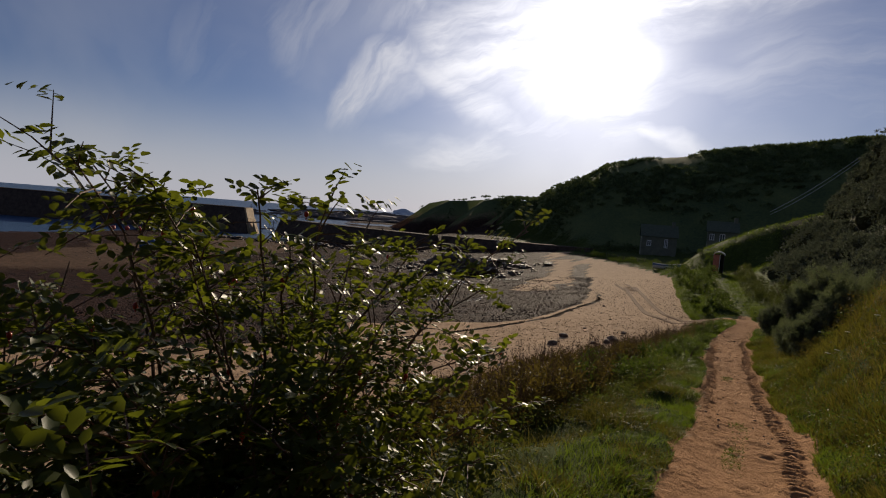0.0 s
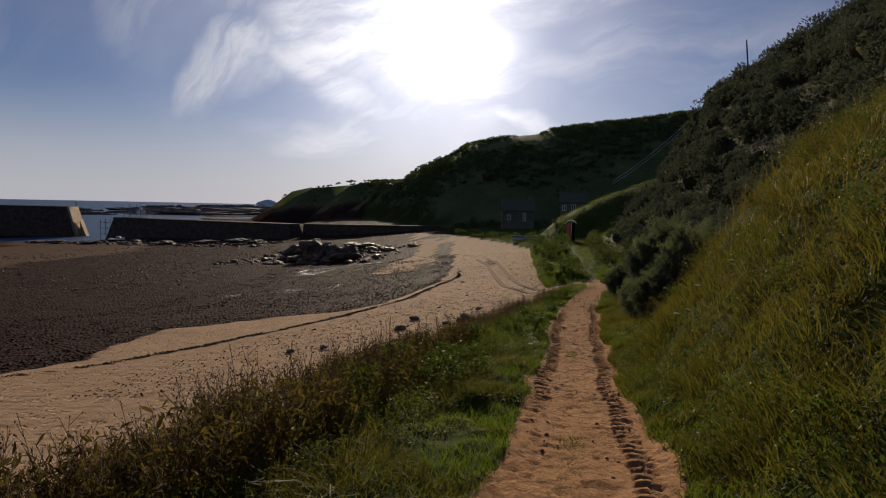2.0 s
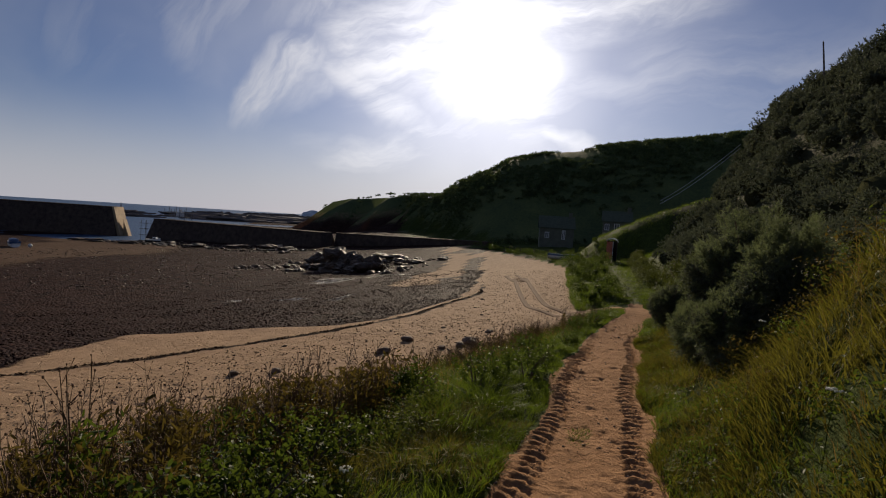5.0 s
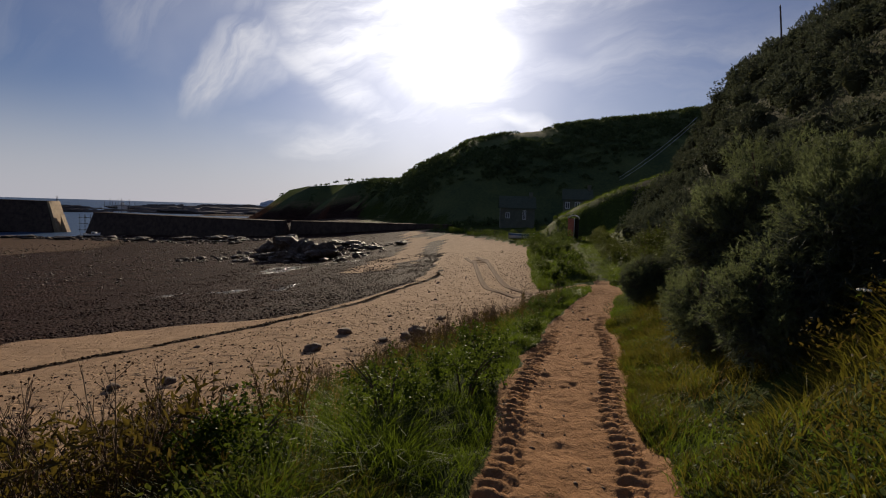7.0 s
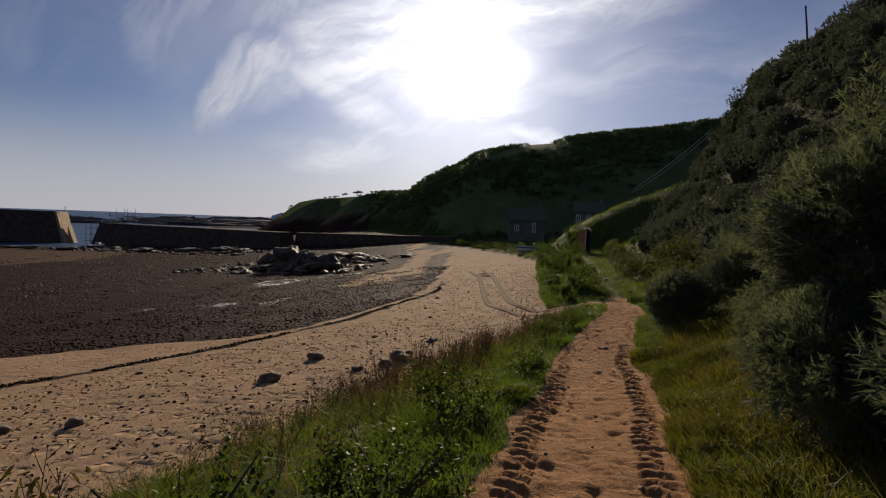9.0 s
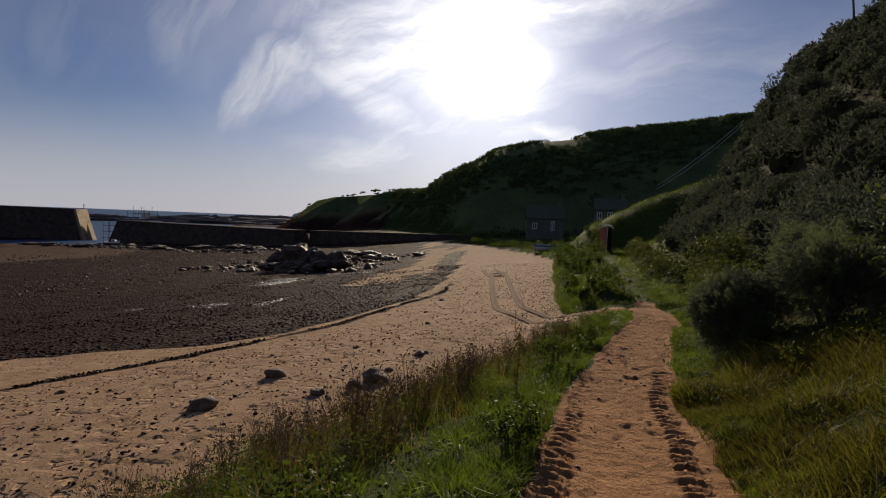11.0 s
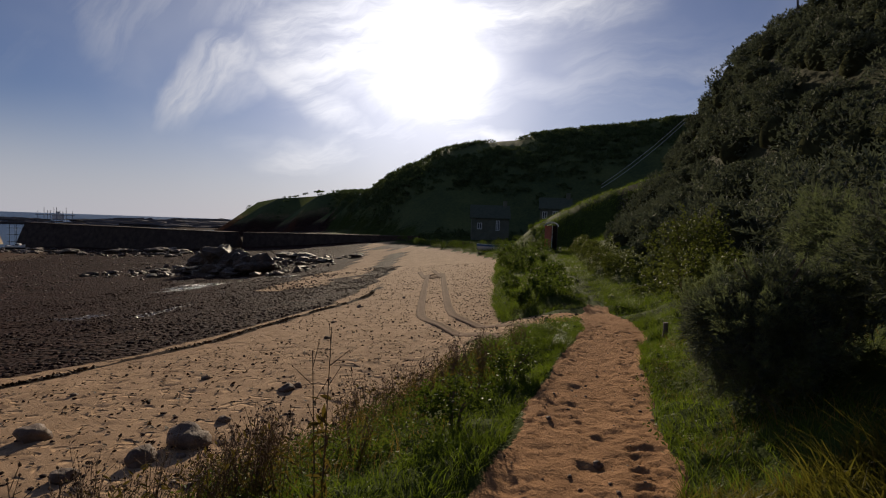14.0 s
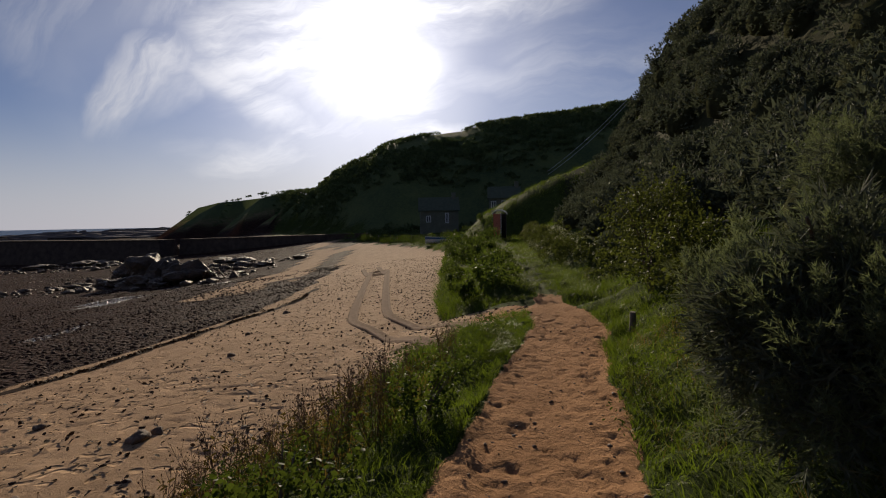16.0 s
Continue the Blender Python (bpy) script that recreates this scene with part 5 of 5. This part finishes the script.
    z = land(x, y) + g.uniform(0.0, 0.06, len(x))
    v, f = leaf_cloud(np.stack([x, y, z], -1), g.normal(0, 0.6, (len(x), 3)) + [0, 0, 1], g.uniform(0.05, 0.13, len(x)))
    tagged(arrays("seaweed_wrack", v, f, SEAWEED), "line of dark dried seaweed along the tide mark", "seaweed", kind="stuff")
    y = 17 + 58 * g.uniform(0, 1, 7500) ** 1.3
    x = back_edge(y) - 0.2 - 9.0 * g.uniform(0, 1, 7500) ** 1.1
    z = land(x, y) + 0.015
    v, f = leaf_cloud(np.stack([x, y, z], -1), g.normal(0, 0.35, (len(x), 3)) + [0, 0, 1], g.uniform(0.03, 0.12, len(x)))
    tagged(arrays("seaweed_scraps", v, f, SEAWEED), "dark seaweed scraps scattered over the sand", "seaweed", kind="stuff")


wrack_line()


def beach_tracks():
    """Two ribbed ruts left by the tyres of a vehicle that drove from the path on to the beach."""
    line = np.array([(-12.5, 67.0), (-10.0, 60.0), (-10.8, 63.6), (-7.6, 51.3), (-5.8, 44.6), (-5.0, 42.1), (-4.1, 40.9), (-2.5, 38.4), (-1.0, 35.7)])
    seg = np.concatenate([[0], np.cumsum(np.hypot(*np.diff(line, axis=0).T))])
    at = np.arange(0, seg[-1], 0.07)
    mid = np.stack([np.interp(at, seg, line[:, 0]), np.interp(at, seg, line[:, 1])], -1)
    for _ in range(4):
        # round off the corners of the line
        k = np.ones(15) / 15
        mid[7:-7] = np.stack([np.convolve(mid[:, 0], k, "valid"), np.convolve(mid[:, 1], k, "valid")], -1)
    d = np.gradient(mid, axis=0)
    d /= np.hypot(d[:, 0], d[:, 1])[:, None] + 1e-9
    n = np.stack([-d[:, 1], d[:, 0]], -1)
    rib = 0.016 * (np.arange(len(mid)) % 3 == 0)
    prof = ((-0.21, -0.06), (-0.15, 0.05), (-0.10, 0.028), (0.0, 0.032), (0.10, 0.028), (0.15, 0.05), (0.21, -0.06))
    vs, fs = [], []
    for off in (-0.6, 0.6):
        start = sum(len(v) for v in vs)
        rows = []
        for u, h in prof:
            p = mid + n * (off + u)
            z = land(p[:, 0], p[:, 1], False) + h + (rib if abs(u) < 0.12 else 0.006 * np.sin(np.arange(len(mid)) * 1.7 + u * 40))
            rows.append(np.column_stack([p, z]))
        vs.append(np.stack(rows, 1).reshape(-1, 3))
        w = len(prof)
        i = (np.arange(len(mid) - 1)[:, None] * w + np.arange(w - 1)[None, :]).ravel() + start
        fs.append(np.stack([i, i + 1, i + w + 1, i + w], -1))
    tagged(arrays("tyre_tracks", np.concatenate(vs), np.concatenate(fs), RUT_SAND, None, True), "two ribbed tyre ruts pressed into the beach sand", "tracks", kind="stuff")


beach_tracks()


def outcrop(name, label, places, mat, squash=0.6):
    x0, y0 = places[0][:2]
    root = thing(name, Matrix.Translation((x0, y0, ground_at(x0, y0))), label, "rock")
    for i, (x, y, r, s, turn) in enumerate(places):
        bm = rock_mesh(i * 2.3 + r, r, squash * s, 4, 0.5)
        ob = part("rock", bm, mat, root)
        ob.matrix_basis = pose(x - x0, y - y0, ground_at(x, y) - ground_at(x0, y0) + r * 0.1, 0, 0, turn)


outcrop("rock_outcrop", "large weed-covered rock outcrop on the foreshore",
        [(-39.3, 78.5, 2.9, 1.05, 20), (-42.8, 81.0, 3.2, 1.1, 80), (-36.3, 77.1, 2.3, 0.95, 140), (-46.6, 83.5, 2.6, 1.0, 30), (-40.8, 75.7, 1.9, 0.7, 200), (-49.8, 86.0, 2.0, 0.8, 60), (-37.5, 74.9, 1.3, 0.7, 100), (-44.5, 78.0, 1.6, 0.6, 50), (-34.8, 79.6, 1.0, 0.7, 10)], ROCK_WEED, 0.8)
outcrop("low_rocks", "low dark rocks at the head of the foreshore",
        [(-37, 92, 2.0, 0.6, 20), (-33.5, 90, 1.4, 0.6, 90), (-41, 97, 2.2, 0.5, 50), (-30.5, 94, 1.1, 0.5, 10), (-46, 101, 2.0, 0.5, 15)], ROCK_WEED)
outcrop("pier_foot_rocks", "weedy boulders heaped at the foot of the pier",
        [(-108, 108, 2.4, 0.7, 20), (-99, 108, 2.8, 0.6, 90), (-90, 112, 2.5, 0.7, 50), (-118, 105, 2.6, 0.6, 10), (-82, 114, 2.8, 0.8, 15), (-127, 104, 2.4, 0.6, 70), (-76, 112, 2.2, 0.8, 35), (-134, 104, 2.2, 0.5, 5)], ROCK_WEED, 0.36)


def skerry(b, r, length, high, seed):
    """A low reef out at sea, lying across the view."""
    a = radians(b)
    bm = rock_mesh(seed, 1.0, 1.0, 4, 0.5)
    for v in bm.verts:
        v.co = Vector((v.co.x * length, v.co.y * length * 0.18, v.co.z * high + 0.8 * high * (noise.noise(v.co * 7 + Vector((seed, 0, 0))))))
    ob = part("skerry", bm, ROCK)
    ob.matrix_world = pose(0.4 - math.sin(a) * r, 8 + math.cos(a) * r, SEA + 0.1 * high, 0, 0, b + 8 * math.sin(seed))
    tagged(ob, "low dark rocky reef standing out of the sea", "reef", "reefs beyond the harbour")


for i, (b, r, ln, hi) in enumerate([(43.5, 420, 13, 3.2), (41, 330, 42, 2.6), (38, 380, 48, 2.8), (35.5, 300, 44, 3.0), (39.5, 250, 34, 1.9), (36.5, 230, 30, 2.0), (33.8, 270, 38, 2.8),
                                    (46.2, 260, 10, 1.2), (51.3, 225, 12, 1.3), (37.2, 460, 32, 3.8), (34.6, 520, 40, 3.0), (52.2, 300, 16, 2.0)]):
    skerry(b, r * 2.2, ln * 2.3, hi * 1.35, i + 1)


def distant_cape():
    bm = rock_mesh(5.0, 1.0, 1.0, 4, 0.25)
    for v in bm.verts:
        v.co = Vector((v.co.x * 55, v.co.y * 30, v.co.z * 26))
    ob = part("distant_cape", bm, HAZY)
    a = radians(33.9)
    ob.matrix_world = pose(-math.sin(a) * 2200, math.cos(a) * 2200, SEA, 0, 0, 34)
    tagged(ob, "pale far-off headland on the horizon", "headland", kind="structure")


# the haze of distance is put into this pale bluish base colour
HAZY = simple("hazy_land", (0.5, 0.55, 0.62), (0.6, 0.65, 0.72), 0.02, 1.0, 0.0, spec=0.0)
distant_cape()


# ---------------------------------------------------------------- harbour
def pier_end():
    """The dressed stone that finishes the outer pier, coloured pale as its lit side, with its buttress and ladder hoop.
    """
    root = thing("pier_end", Matrix.Translation((*OUTER_END, -10)) @ Matrix.Rotation(OUTER_TURN, 4, "Z"), "sandstone end and buttress of the outer pier, coloured pale as its lit side", "harbour wall")
    for nm, x0, x1, tx, w, top in (("end_course", 0.02, 3.0, 0.5, 3.6, 10.5), ("buttress_course", 2.6, 4.6, 2.5, 1.3, 6.6)):
        for k in range(8):
            z0, z1 = k * top / 8, (k + 1) * top / 8 - 0.05
            a, b = x1 + (tx - x1) * z0 / top, x1 + (tx - x1) * z1 / top
            bm = bmesh.new()
            vs = [bm.verts.new(c) for c in ((x0, -w, z0), (a, -w, z0), (a, w, z0), (x0, w, z0), (x0, -w, z1), (b, -w, z1), (b, w, z1), (x0, w, z1))]
            for q in ((3, 2, 1, 0), (4, 5, 6, 7), (0, 1, 5, 4), (1, 2, 6, 5), (2, 3, 7, 6), (3, 0, 4, 7)):
                bm.faces.new([vs[i] for i in q])
            part(nm, bm, STONE_LIT_END, root)
    bm = bmesh.new()
    tube(bm, [(1.2, 0.4, 10.4), (1.2, 0.4, 12.0), (1.2, -0.4, 12.0), (1.2, -0.4, 10.4)], 0.06, 0.06, 6)
    part("ladder_hoop", bm, STEEL, root)


OUTER_END, OUTER_TURN = (-161.5, 135.7), math.atan2(58, 102)
pier_end()


def scaffold():
    root = thing("scaffold", Matrix.Translation((RL[0] + 2, RL[1] + 0.5, -2.2)), "scaffold tubes and boards round a hut on the pier head", "scaffold")
    for i in range(5):
        for j in range(2):
            bm = bmesh.new()
            tube(bm, [(i * 2.0, j * 2.6 - 1.3, 0), (i * 2.0, j * 2.6 - 1.3, 3.2 + (i % 2) * 0.8)], 0.06, 0.06, 5)
            part("standard", bm, STEEL, root)
    for z in (1.0, 2.1):
        for j in range(2):
            bm = bmesh.new()
            tube(bm, [(-0.8, j * 2.6 - 1.3, z), (8.8, j * 2.6 - 1.3, z)], 0.06, 0.06, 5)
            part("ledger", bm, STEEL, root)
    bm = bmesh.new()
    box(bm, (-0.5, -1.2, 0.92), (8.4, 1.2, 1.0))
    part("deck", bm, TIMBER, root)
    bm = bmesh.new()
    box(bm, (4.2, -0.9, 1.02), (5.8, 0.9, 2.3))
    box(bm, (4.7, -0.4, 2.3), (5.3, 0.3, 3.0))
    part("hut", bm, WHITE_PAINT, root)
    low = thing("side_scaffold", Matrix.Translation((RL[0] - 5.2, RL[1] - 2.4, -9.3)), "scaffold tower standing against the pier head", "scaffold")
    for i in range(2):
        for j in range(2):
            bm = bmesh.new()
            tube(bm, [(i * 1.8, j * 1.8, 0), (i * 1.8, j * 1.8, 6.4)], 0.06, 0.06, 5)
            part("standard", bm, STEEL, low)
    for z in (2, 3.8, 5.5):
        for j in range(2):
            bm = bmesh.new()
            tube(bm, [(-0.8, j * 1.8, z), (2.8, j * 1.8, z)], 0.06, 0.06, 5)
            part("ledger", bm, STEEL, low)


scaffold()


def hull_mesh(length, beam, depth, sheer=0.25, stern=0.75):
    """A round-bilged hull, bow towards +x, keel at z = 0, open above."""
    bm = bmesh.new()
    rows = []
    n = 14
    for i in range(n + 1):
        f = i / n
        w = beam / 2 * (stern + (1 - stern) * math.sin(math.pi * min(f * 1.1 + 0.15, 1) ** 0.9)) * (1 - max(0, f - 0.55) ** 2 * 4.9)
        w = max(w, 0.015)
        rise = depth * (0.0 + 0.55 * max(0, f - 0.7) ** 2 * 8)
        top = depth * (1 + sheer * (2 * f - 0.7) ** 2)
        ring = []
        for j in range(9):
            a = math.pi * (j / 8 - 0.5)
            y = w * math.copysign(abs(math.sin(a)) ** 0.6, a)
            z = top - (top - min(rise, top * 0.9)) * (math.cos(a) ** 0.7 if math.cos(a) > 1e-6 else 0)
            ring.append(bm.verts.new(((f - 0.5) * length, y, z)))
        rows.append(ring)
    for u, v in zip(rows, rows[1:]):
        for j in range(8):
            bm.faces.new((u[j], u[j + 1], v[j + 1], v[j]))
    bm.faces.new(rows[0])
    deck = [(u[0], u[-1]) for u in rows]
    return bm, deck


def boat(name, x, y, turn, length, beam, depth, mats, label, mast=0.0, cabin=True, z=None, tilt=0.0, cover=False):
    root = thing(name, pose(x, y, (ground_at(x, y) if z is None else z) - 0.02, tilt, 0, turn), label, "boat")
    bm, deck = hull_mesh(length, beam, depth)
    part("hull", bm, mats[0], root, "", True)
    bm, deck = hull_mesh(length * 1.012, beam * 1.03, depth)
    for v in list(bm.verts):
        if v.co.z < depth * 0.72:
            v.co.z = depth * 0.72 + 0.001 * v.co.z
    part("top_strake", bm, mats[1], root)
    bm = bmesh.new()
    src, pairs = hull_mesh(length * 0.98, beam * 0.97, depth)
    a = [(p.co.copy(), q.co.copy()) for p, q in pairs]
    src.free()
    made = [(bm.verts.new(p - Vector((0, 0, 0.08))), bm.verts.new(q - Vector((0, 0, 0.08)))) for p, q in a]
    for (p, q), (r, s) in zip(made, made[1:]):
        bm.faces.new((p, q, s, r))
    part("deck", bm, mats[1], root)
    if cabin:
        bm = bmesh.new()
        vs = box(bm, (-length * 0.05, -beam * 0.28, depth * 0.9), (length * 0.28, beam * 0.28, depth * 1.55))
        for v in vs:
            if v.co.z > depth * 1.3:
                v.co.x = length * 0.1 + (v.co.x - length * 0.1) * 0.75
                v.co.y *= 0.85
        bmesh.ops.bevel(bm, geom=bm.edges[:], offset=0.06, segments=2, affect="EDGES")
        cab = part("cabin", bm, mats[1], root)
        for sd in (-1, 1):
            bm = bmesh.new()
            box(bm, (length * 0.02, sd * beam * 0.272 - 0.02, depth * 1.15), (length * 0.18, sd * beam * 0.272 + 0.02, depth * 1.38))
            part("window", bm, DARK_WOOD, cab)
    if cover:
        bm = bmesh.new()
        vs = box(bm, (-length * 0.38, -beam * 0.36, depth * 1.0), (-length * 0.02, beam * 0.36, depth * 1.5))
        bmesh.ops.bevel(bm, geom=bm.edges[:], offset=0.15, segments=2, affect="EDGES")
        part("canvas_cover", bm, BLUE_PAINT, root)
    if mast:
        bm = bmesh.new()
        tube(bm, [(length * 0.12, 0, depth), (length * 0.12, 0, mast)], 0.06, 0.04, 6)
        part("mast", bm, PALE_METAL, root)
        for nm, end in (("forestay", (length * 0.5, 0, depth * 1.3)), ("backstay", (-length * 0.5, 0, depth * 1.1))):
            bm = bmesh.new()
            tube(bm, [(length * 0.12, 0, mast * 0.98), end], 0.02, 0.02, 4)
            part(nm, bm, STEEL, root)
    return root


boat("sailing_yacht", -104.4, 65.2, 40, 5.8, 2.2, 1.3, (BLUE_PAINT, WHITE_PAINT), "small white and blue sailing yacht aground on the sand", 8.6, True, None, 6, True)
boat("motor_boat", -117.5, 79.0, 160, 4.4, 1.9, 1.1, (WHITE_PAINT, BLUE_PAINT), "small blue and white motor boat aground in the harbour", 0, True, None, -4, True)
boat("moored_boat", -116, 110.5, 20, 3.6, 1.7, 1.0, (DARK_WOOD, WHITE_PAINT), "dark boat with a white cabin below the pier", 0, True)
boat("beached_dinghy", -9.6, 88.0, 8, 4.6, 1.8, 0.75, (WHITE_PAINT, BLUE_PAINT), "white rowing dinghy drawn up on the grass", 0, False)


def buoy(x, y, r, mat, colour):
    root = thing("mooring_buoy", Matrix.Translation((x, y, ground_at(x, y))), colour + " plastic mooring buoy lying on the harbour sand", "buoy", "buoys in the harbour")
    bm = bmesh.new()
    bmesh.ops.create_uvsphere(bm, u_segments=12, v_segments=8, radius=r, matrix=Matrix.Translation((0, 0, r * 0.9)))
    part("float", bm, mat, root, "", True)
    bm = bmesh.new()
    tube(bm, [(0, 0, r * 1.8), (0, 0, r * 2.2)], r * 0.18, r * 0.14, 6)
    part("eye", bm, STEEL, root)


for i, (x, y) in enumerate([(-101.5, 66.4), (-170, 92), (-166, 94), (-163, 96), (-158, 98), (-114, 80)]):
    buoy(x, y, 0.4 if i in (0, 5) else 0.7, RED_PAINT if i < 4 else WHITE_PAINT, "red" if i < 4 else "white")


# ---------------------------------------------------------------- head of the bay: kiosk, houses, pole and wires
def kiosk():
    x, y = -2.55, 79.2
    z = ground_at(x, y)
    root = thing("information_shelter", pose(x, y, z - 0.05, 0, 0, -2) @ Matrix.Diagonal((0.68, 0.68, 1.0, 1)), "small reddish wooden shelter with a curved metal roof by the footpath", "shelter")
    for i in range(7):
        bm = bmesh.new()
        box(bm, (-0.95, -0.6 + i * 0.2, 0), (-0.88, -0.412 + i * 0.2, 2.5 + 0.12 * math.sin((i + 0.5) / 7 * math.pi)))
        part("side_board", bm, RED_WOOD, root)
    for i in range(5):
        bm = bmesh.new()
        box(bm, (-0.87 + i * 0.19, -0.62, 0), (-0.69 + i * 0.19, -0.56, 2.45))
        part("front_board", bm, RED_WOOD, root)
    bm = bmesh.new()
    box(bm, (-0.85, 0.72, 0), (0.85, 0.8, 2.5))
    part("back_wall", bm, DARK_WOOD, root)
    bm = bmesh.new()
    box(bm, (0.8, -0.6, 0), (0.88, 0.8, 2.5))
    part("side_wall", bm, DARK_WOOD, root)
    bm = bmesh.new()
    box(bm, (0.12, -0.64, 0), (0.22, -0.56, 2.5))
    part("post", bm, WHITE_PAINT, root)
    bm = bmesh.new()
    rows = []
    for i in range(9):
        a = math.pi * (0.12 + 0.76 * i / 8)
        p = (-math.cos(a) * 1.12, 2.3 + 0.62 * math.sin(a))
        rows.append([bm.verts.new((p[0], yy, p[1] + dz)) for yy, dz in ((-1.0, 0), (0.95, 0), (0.95, -0.12), (-1.0, -0.12))])
    for u, v in zip(rows, rows[1:]):
        for j in range(4):
            bm.faces.new((u[j], v[j], v[(j + 1) % 4], u[(j + 1) % 4]))
    part("roof", bm, PALE_METAL, root)


kiosk()


def cottage(x, y, z, turn, w, d, h, label, windows):
    root = thing("cottage", pose(x, y, z, 0, 0, turn), label, "house", "cottages at the head of the bay")
    bm = bmesh.new()
    box(bm, (-w / 2, -d / 2, -4.5), (w / 2, d / 2, h))
    part("wall", bm, HOUSE_WALL, root)
    for sd in (-1, 1):
        bm = bmesh.new()
        rise = d * 0.42
        vs = [bm.verts.new(c) for c in ((-w / 2 - 0.3, sd * (d / 2 + 0.35), h - 0.2), (w / 2 + 0.3, sd * (d / 2 + 0.35), h - 0.2), (w / 2 + 0.3, 0, h + rise), (-w / 2 - 0.3, 0, h + rise),
                                        (-w / 2 - 0.3, sd * (d / 2 + 0.35), h - 0.05), (w / 2 + 0.3, sd * (d / 2 + 0.35), h - 0.05), (w / 2 + 0.3, 0, h + rise + 0.15), (-w / 2 - 0.3, 0, h + rise + 0.15))]
        for q in ((0, 1, 2, 3), (7, 6, 5, 4), (0, 4, 5, 1), (1, 5, 6, 2), (2, 6, 7, 3), (3, 7, 4, 0)):
            bm.faces.new([vs[i] for i in q])
        bmesh.ops.recalc_face_normals(bm, faces=bm.faces)
        part("roof", bm, SLATE, root)
    for sd in (-1, 1):
        bm = bmesh.new()
        vs = [bm.verts.new((sd * (w / 2 - 0.002), yy, zz)) for yy, zz in ((-d / 2, h), (d / 2, h), (0, h + d * 0.42))]
        bm.faces.new(vs)
        g = bmesh.ops.extrude_face_region(bm, geom=bm.faces[:])
        for v in [e for e in g["geom"] if isinstance(e, bmesh.types.BMVert)]:
            v.co.x -= sd * 0.3
        part("gable", bm, HOUSE_WALL, root)
    bm = bmesh.new()
    box(bm, (w * 0.36, -0.4, h + d * 0.25), (w * 0.36 + 0.7, 0.4, h + d * 0.42 + 1.0))
    part("chimney", bm, HOUSE_WALL, root)
    for wx, ww, z0, z1 in windows:
        bm = bmesh.new()
        f = -d / 2 - 0.03
        box(bm, (wx - ww / 2, f - 0.03, z0), (wx + ww / 2, f, z0 + 0.12))
        box(bm, (wx - ww / 2, f - 0.03, z1 - 0.12), (wx + ww / 2, f, z1))
        for q in (-1, 0, 1):
            box(bm, (wx + q * (ww / 2 - 0.06) - 0.06, f - 0.03, z0 + 0.12), (wx + q * (ww / 2 - 0.06) + 0.06, f, z1 - 0.12))
        win = part("window", bm, WHITE_PAINT, root)
        bm = bmesh.new()
        box(bm, (wx - ww / 2 + 0.1, f + 0.001, z0 + 0.1), (wx + ww / 2 - 0.1, f + 0.012, z1 - 0.1))
        part("pane", bm, PANE, win)


PANE = simple("window_pane", (0.05, 0.06, 0.07), (0.10, 0.12, 0.13), 2, 0.08, 0.0)
cottage(-16.2, 124.0, -0.6, 12, 7.0, 5.5, 3.0, "grey stone cottage in the shade of the hill", [(1.4, 0.7, 0.6, 2.5), (-2.0, 0.9, 0.8, 2.0)])
cottage(-3.9, 123.0, 1.9, 4, 5.4, 4.6, 2.5, "small grey cottage with white windows above the path", [(-1.9, 0.9, 0.6, 1.9), (0.0, 1.0, 0.3, 2.0)])


def utility_pole(x, y, h, label, z=None):
    root = thing("utility_pole", pose(x, y, (ground_at(x, y) if z is None else z) - 0.3, 0, -5), label, "pole")
    bm = bmesh.new()
    tube(bm, [(0, 0, 0), (0.05, 0, h * 0.5), (0, 0, h)], 0.10, 0.07, 8)
    part("shaft", bm, TIMBER, root)
    bm = bmesh.new()
    tube(bm, [(0, 0, h - 0.01), (0, 0, h + 0.12)], 0.05, 0.03, 6)
    part("cap", bm, STEEL, root)


utility_pole(16.6, 72.0, 5.0, "slender wooden utility pole on top of the gorse hill")
utility_pole(4.1, 124.0, 7.5, "wooden utility pole beside the upper cottage")
utility_pole(15.6, 112.0, 8.5, "wooden utility pole hidden behind the gorse hill")


def wire(a, b, sag):
    bm = bmesh.new()
    a, b = Vector(a), Vector(b)
    pts = [a.lerp(b, i / 12) - Vector((0, 0, sag * 4 * (i / 12) * (1 - i / 12))) for i in range(13)]
    tube(bm, pts, 0.035, 0.035, 4)
    ob = part("overhead_wire", bm, PALE_METAL)
    tagged(ob, "thin overhead wire sagging between two poles", "wire", "wires above the cottage")


WIRE_LOW, WIRE_HIGH = Vector((4.1, 124.0, 9.1)), Vector((15.6, 112.0, 18.5))
for drop in (0.0, 0.6):
    wire(WIRE_LOW - Vector((0, 0, drop)), WIRE_HIGH - Vector((0, 0, drop)), 0.5 + 0.2 * drop)


def fence_post(x, y, h, lean):
    bm = bmesh.new()
    tube(bm, [(0, 0, -0.2), (0.01, 0, h * 0.5), (0, 0.01, h)], 0.055, 0.05, 8)
    ob = part("fence_post", bm, TIMBER)
    ob.matrix_world = pose(x, y, ground_at(x, y), lean, lean * 0.5, 20)
    tagged(ob, "short weathered wooden post beside the path", "post")


fence_post(1.75, 34.9, 0.34, 4)
for i in range(9):
    fence_post(-11.5 - i * 1.5, 93 + i * 1.9, 1.0, 3 - i % 3)
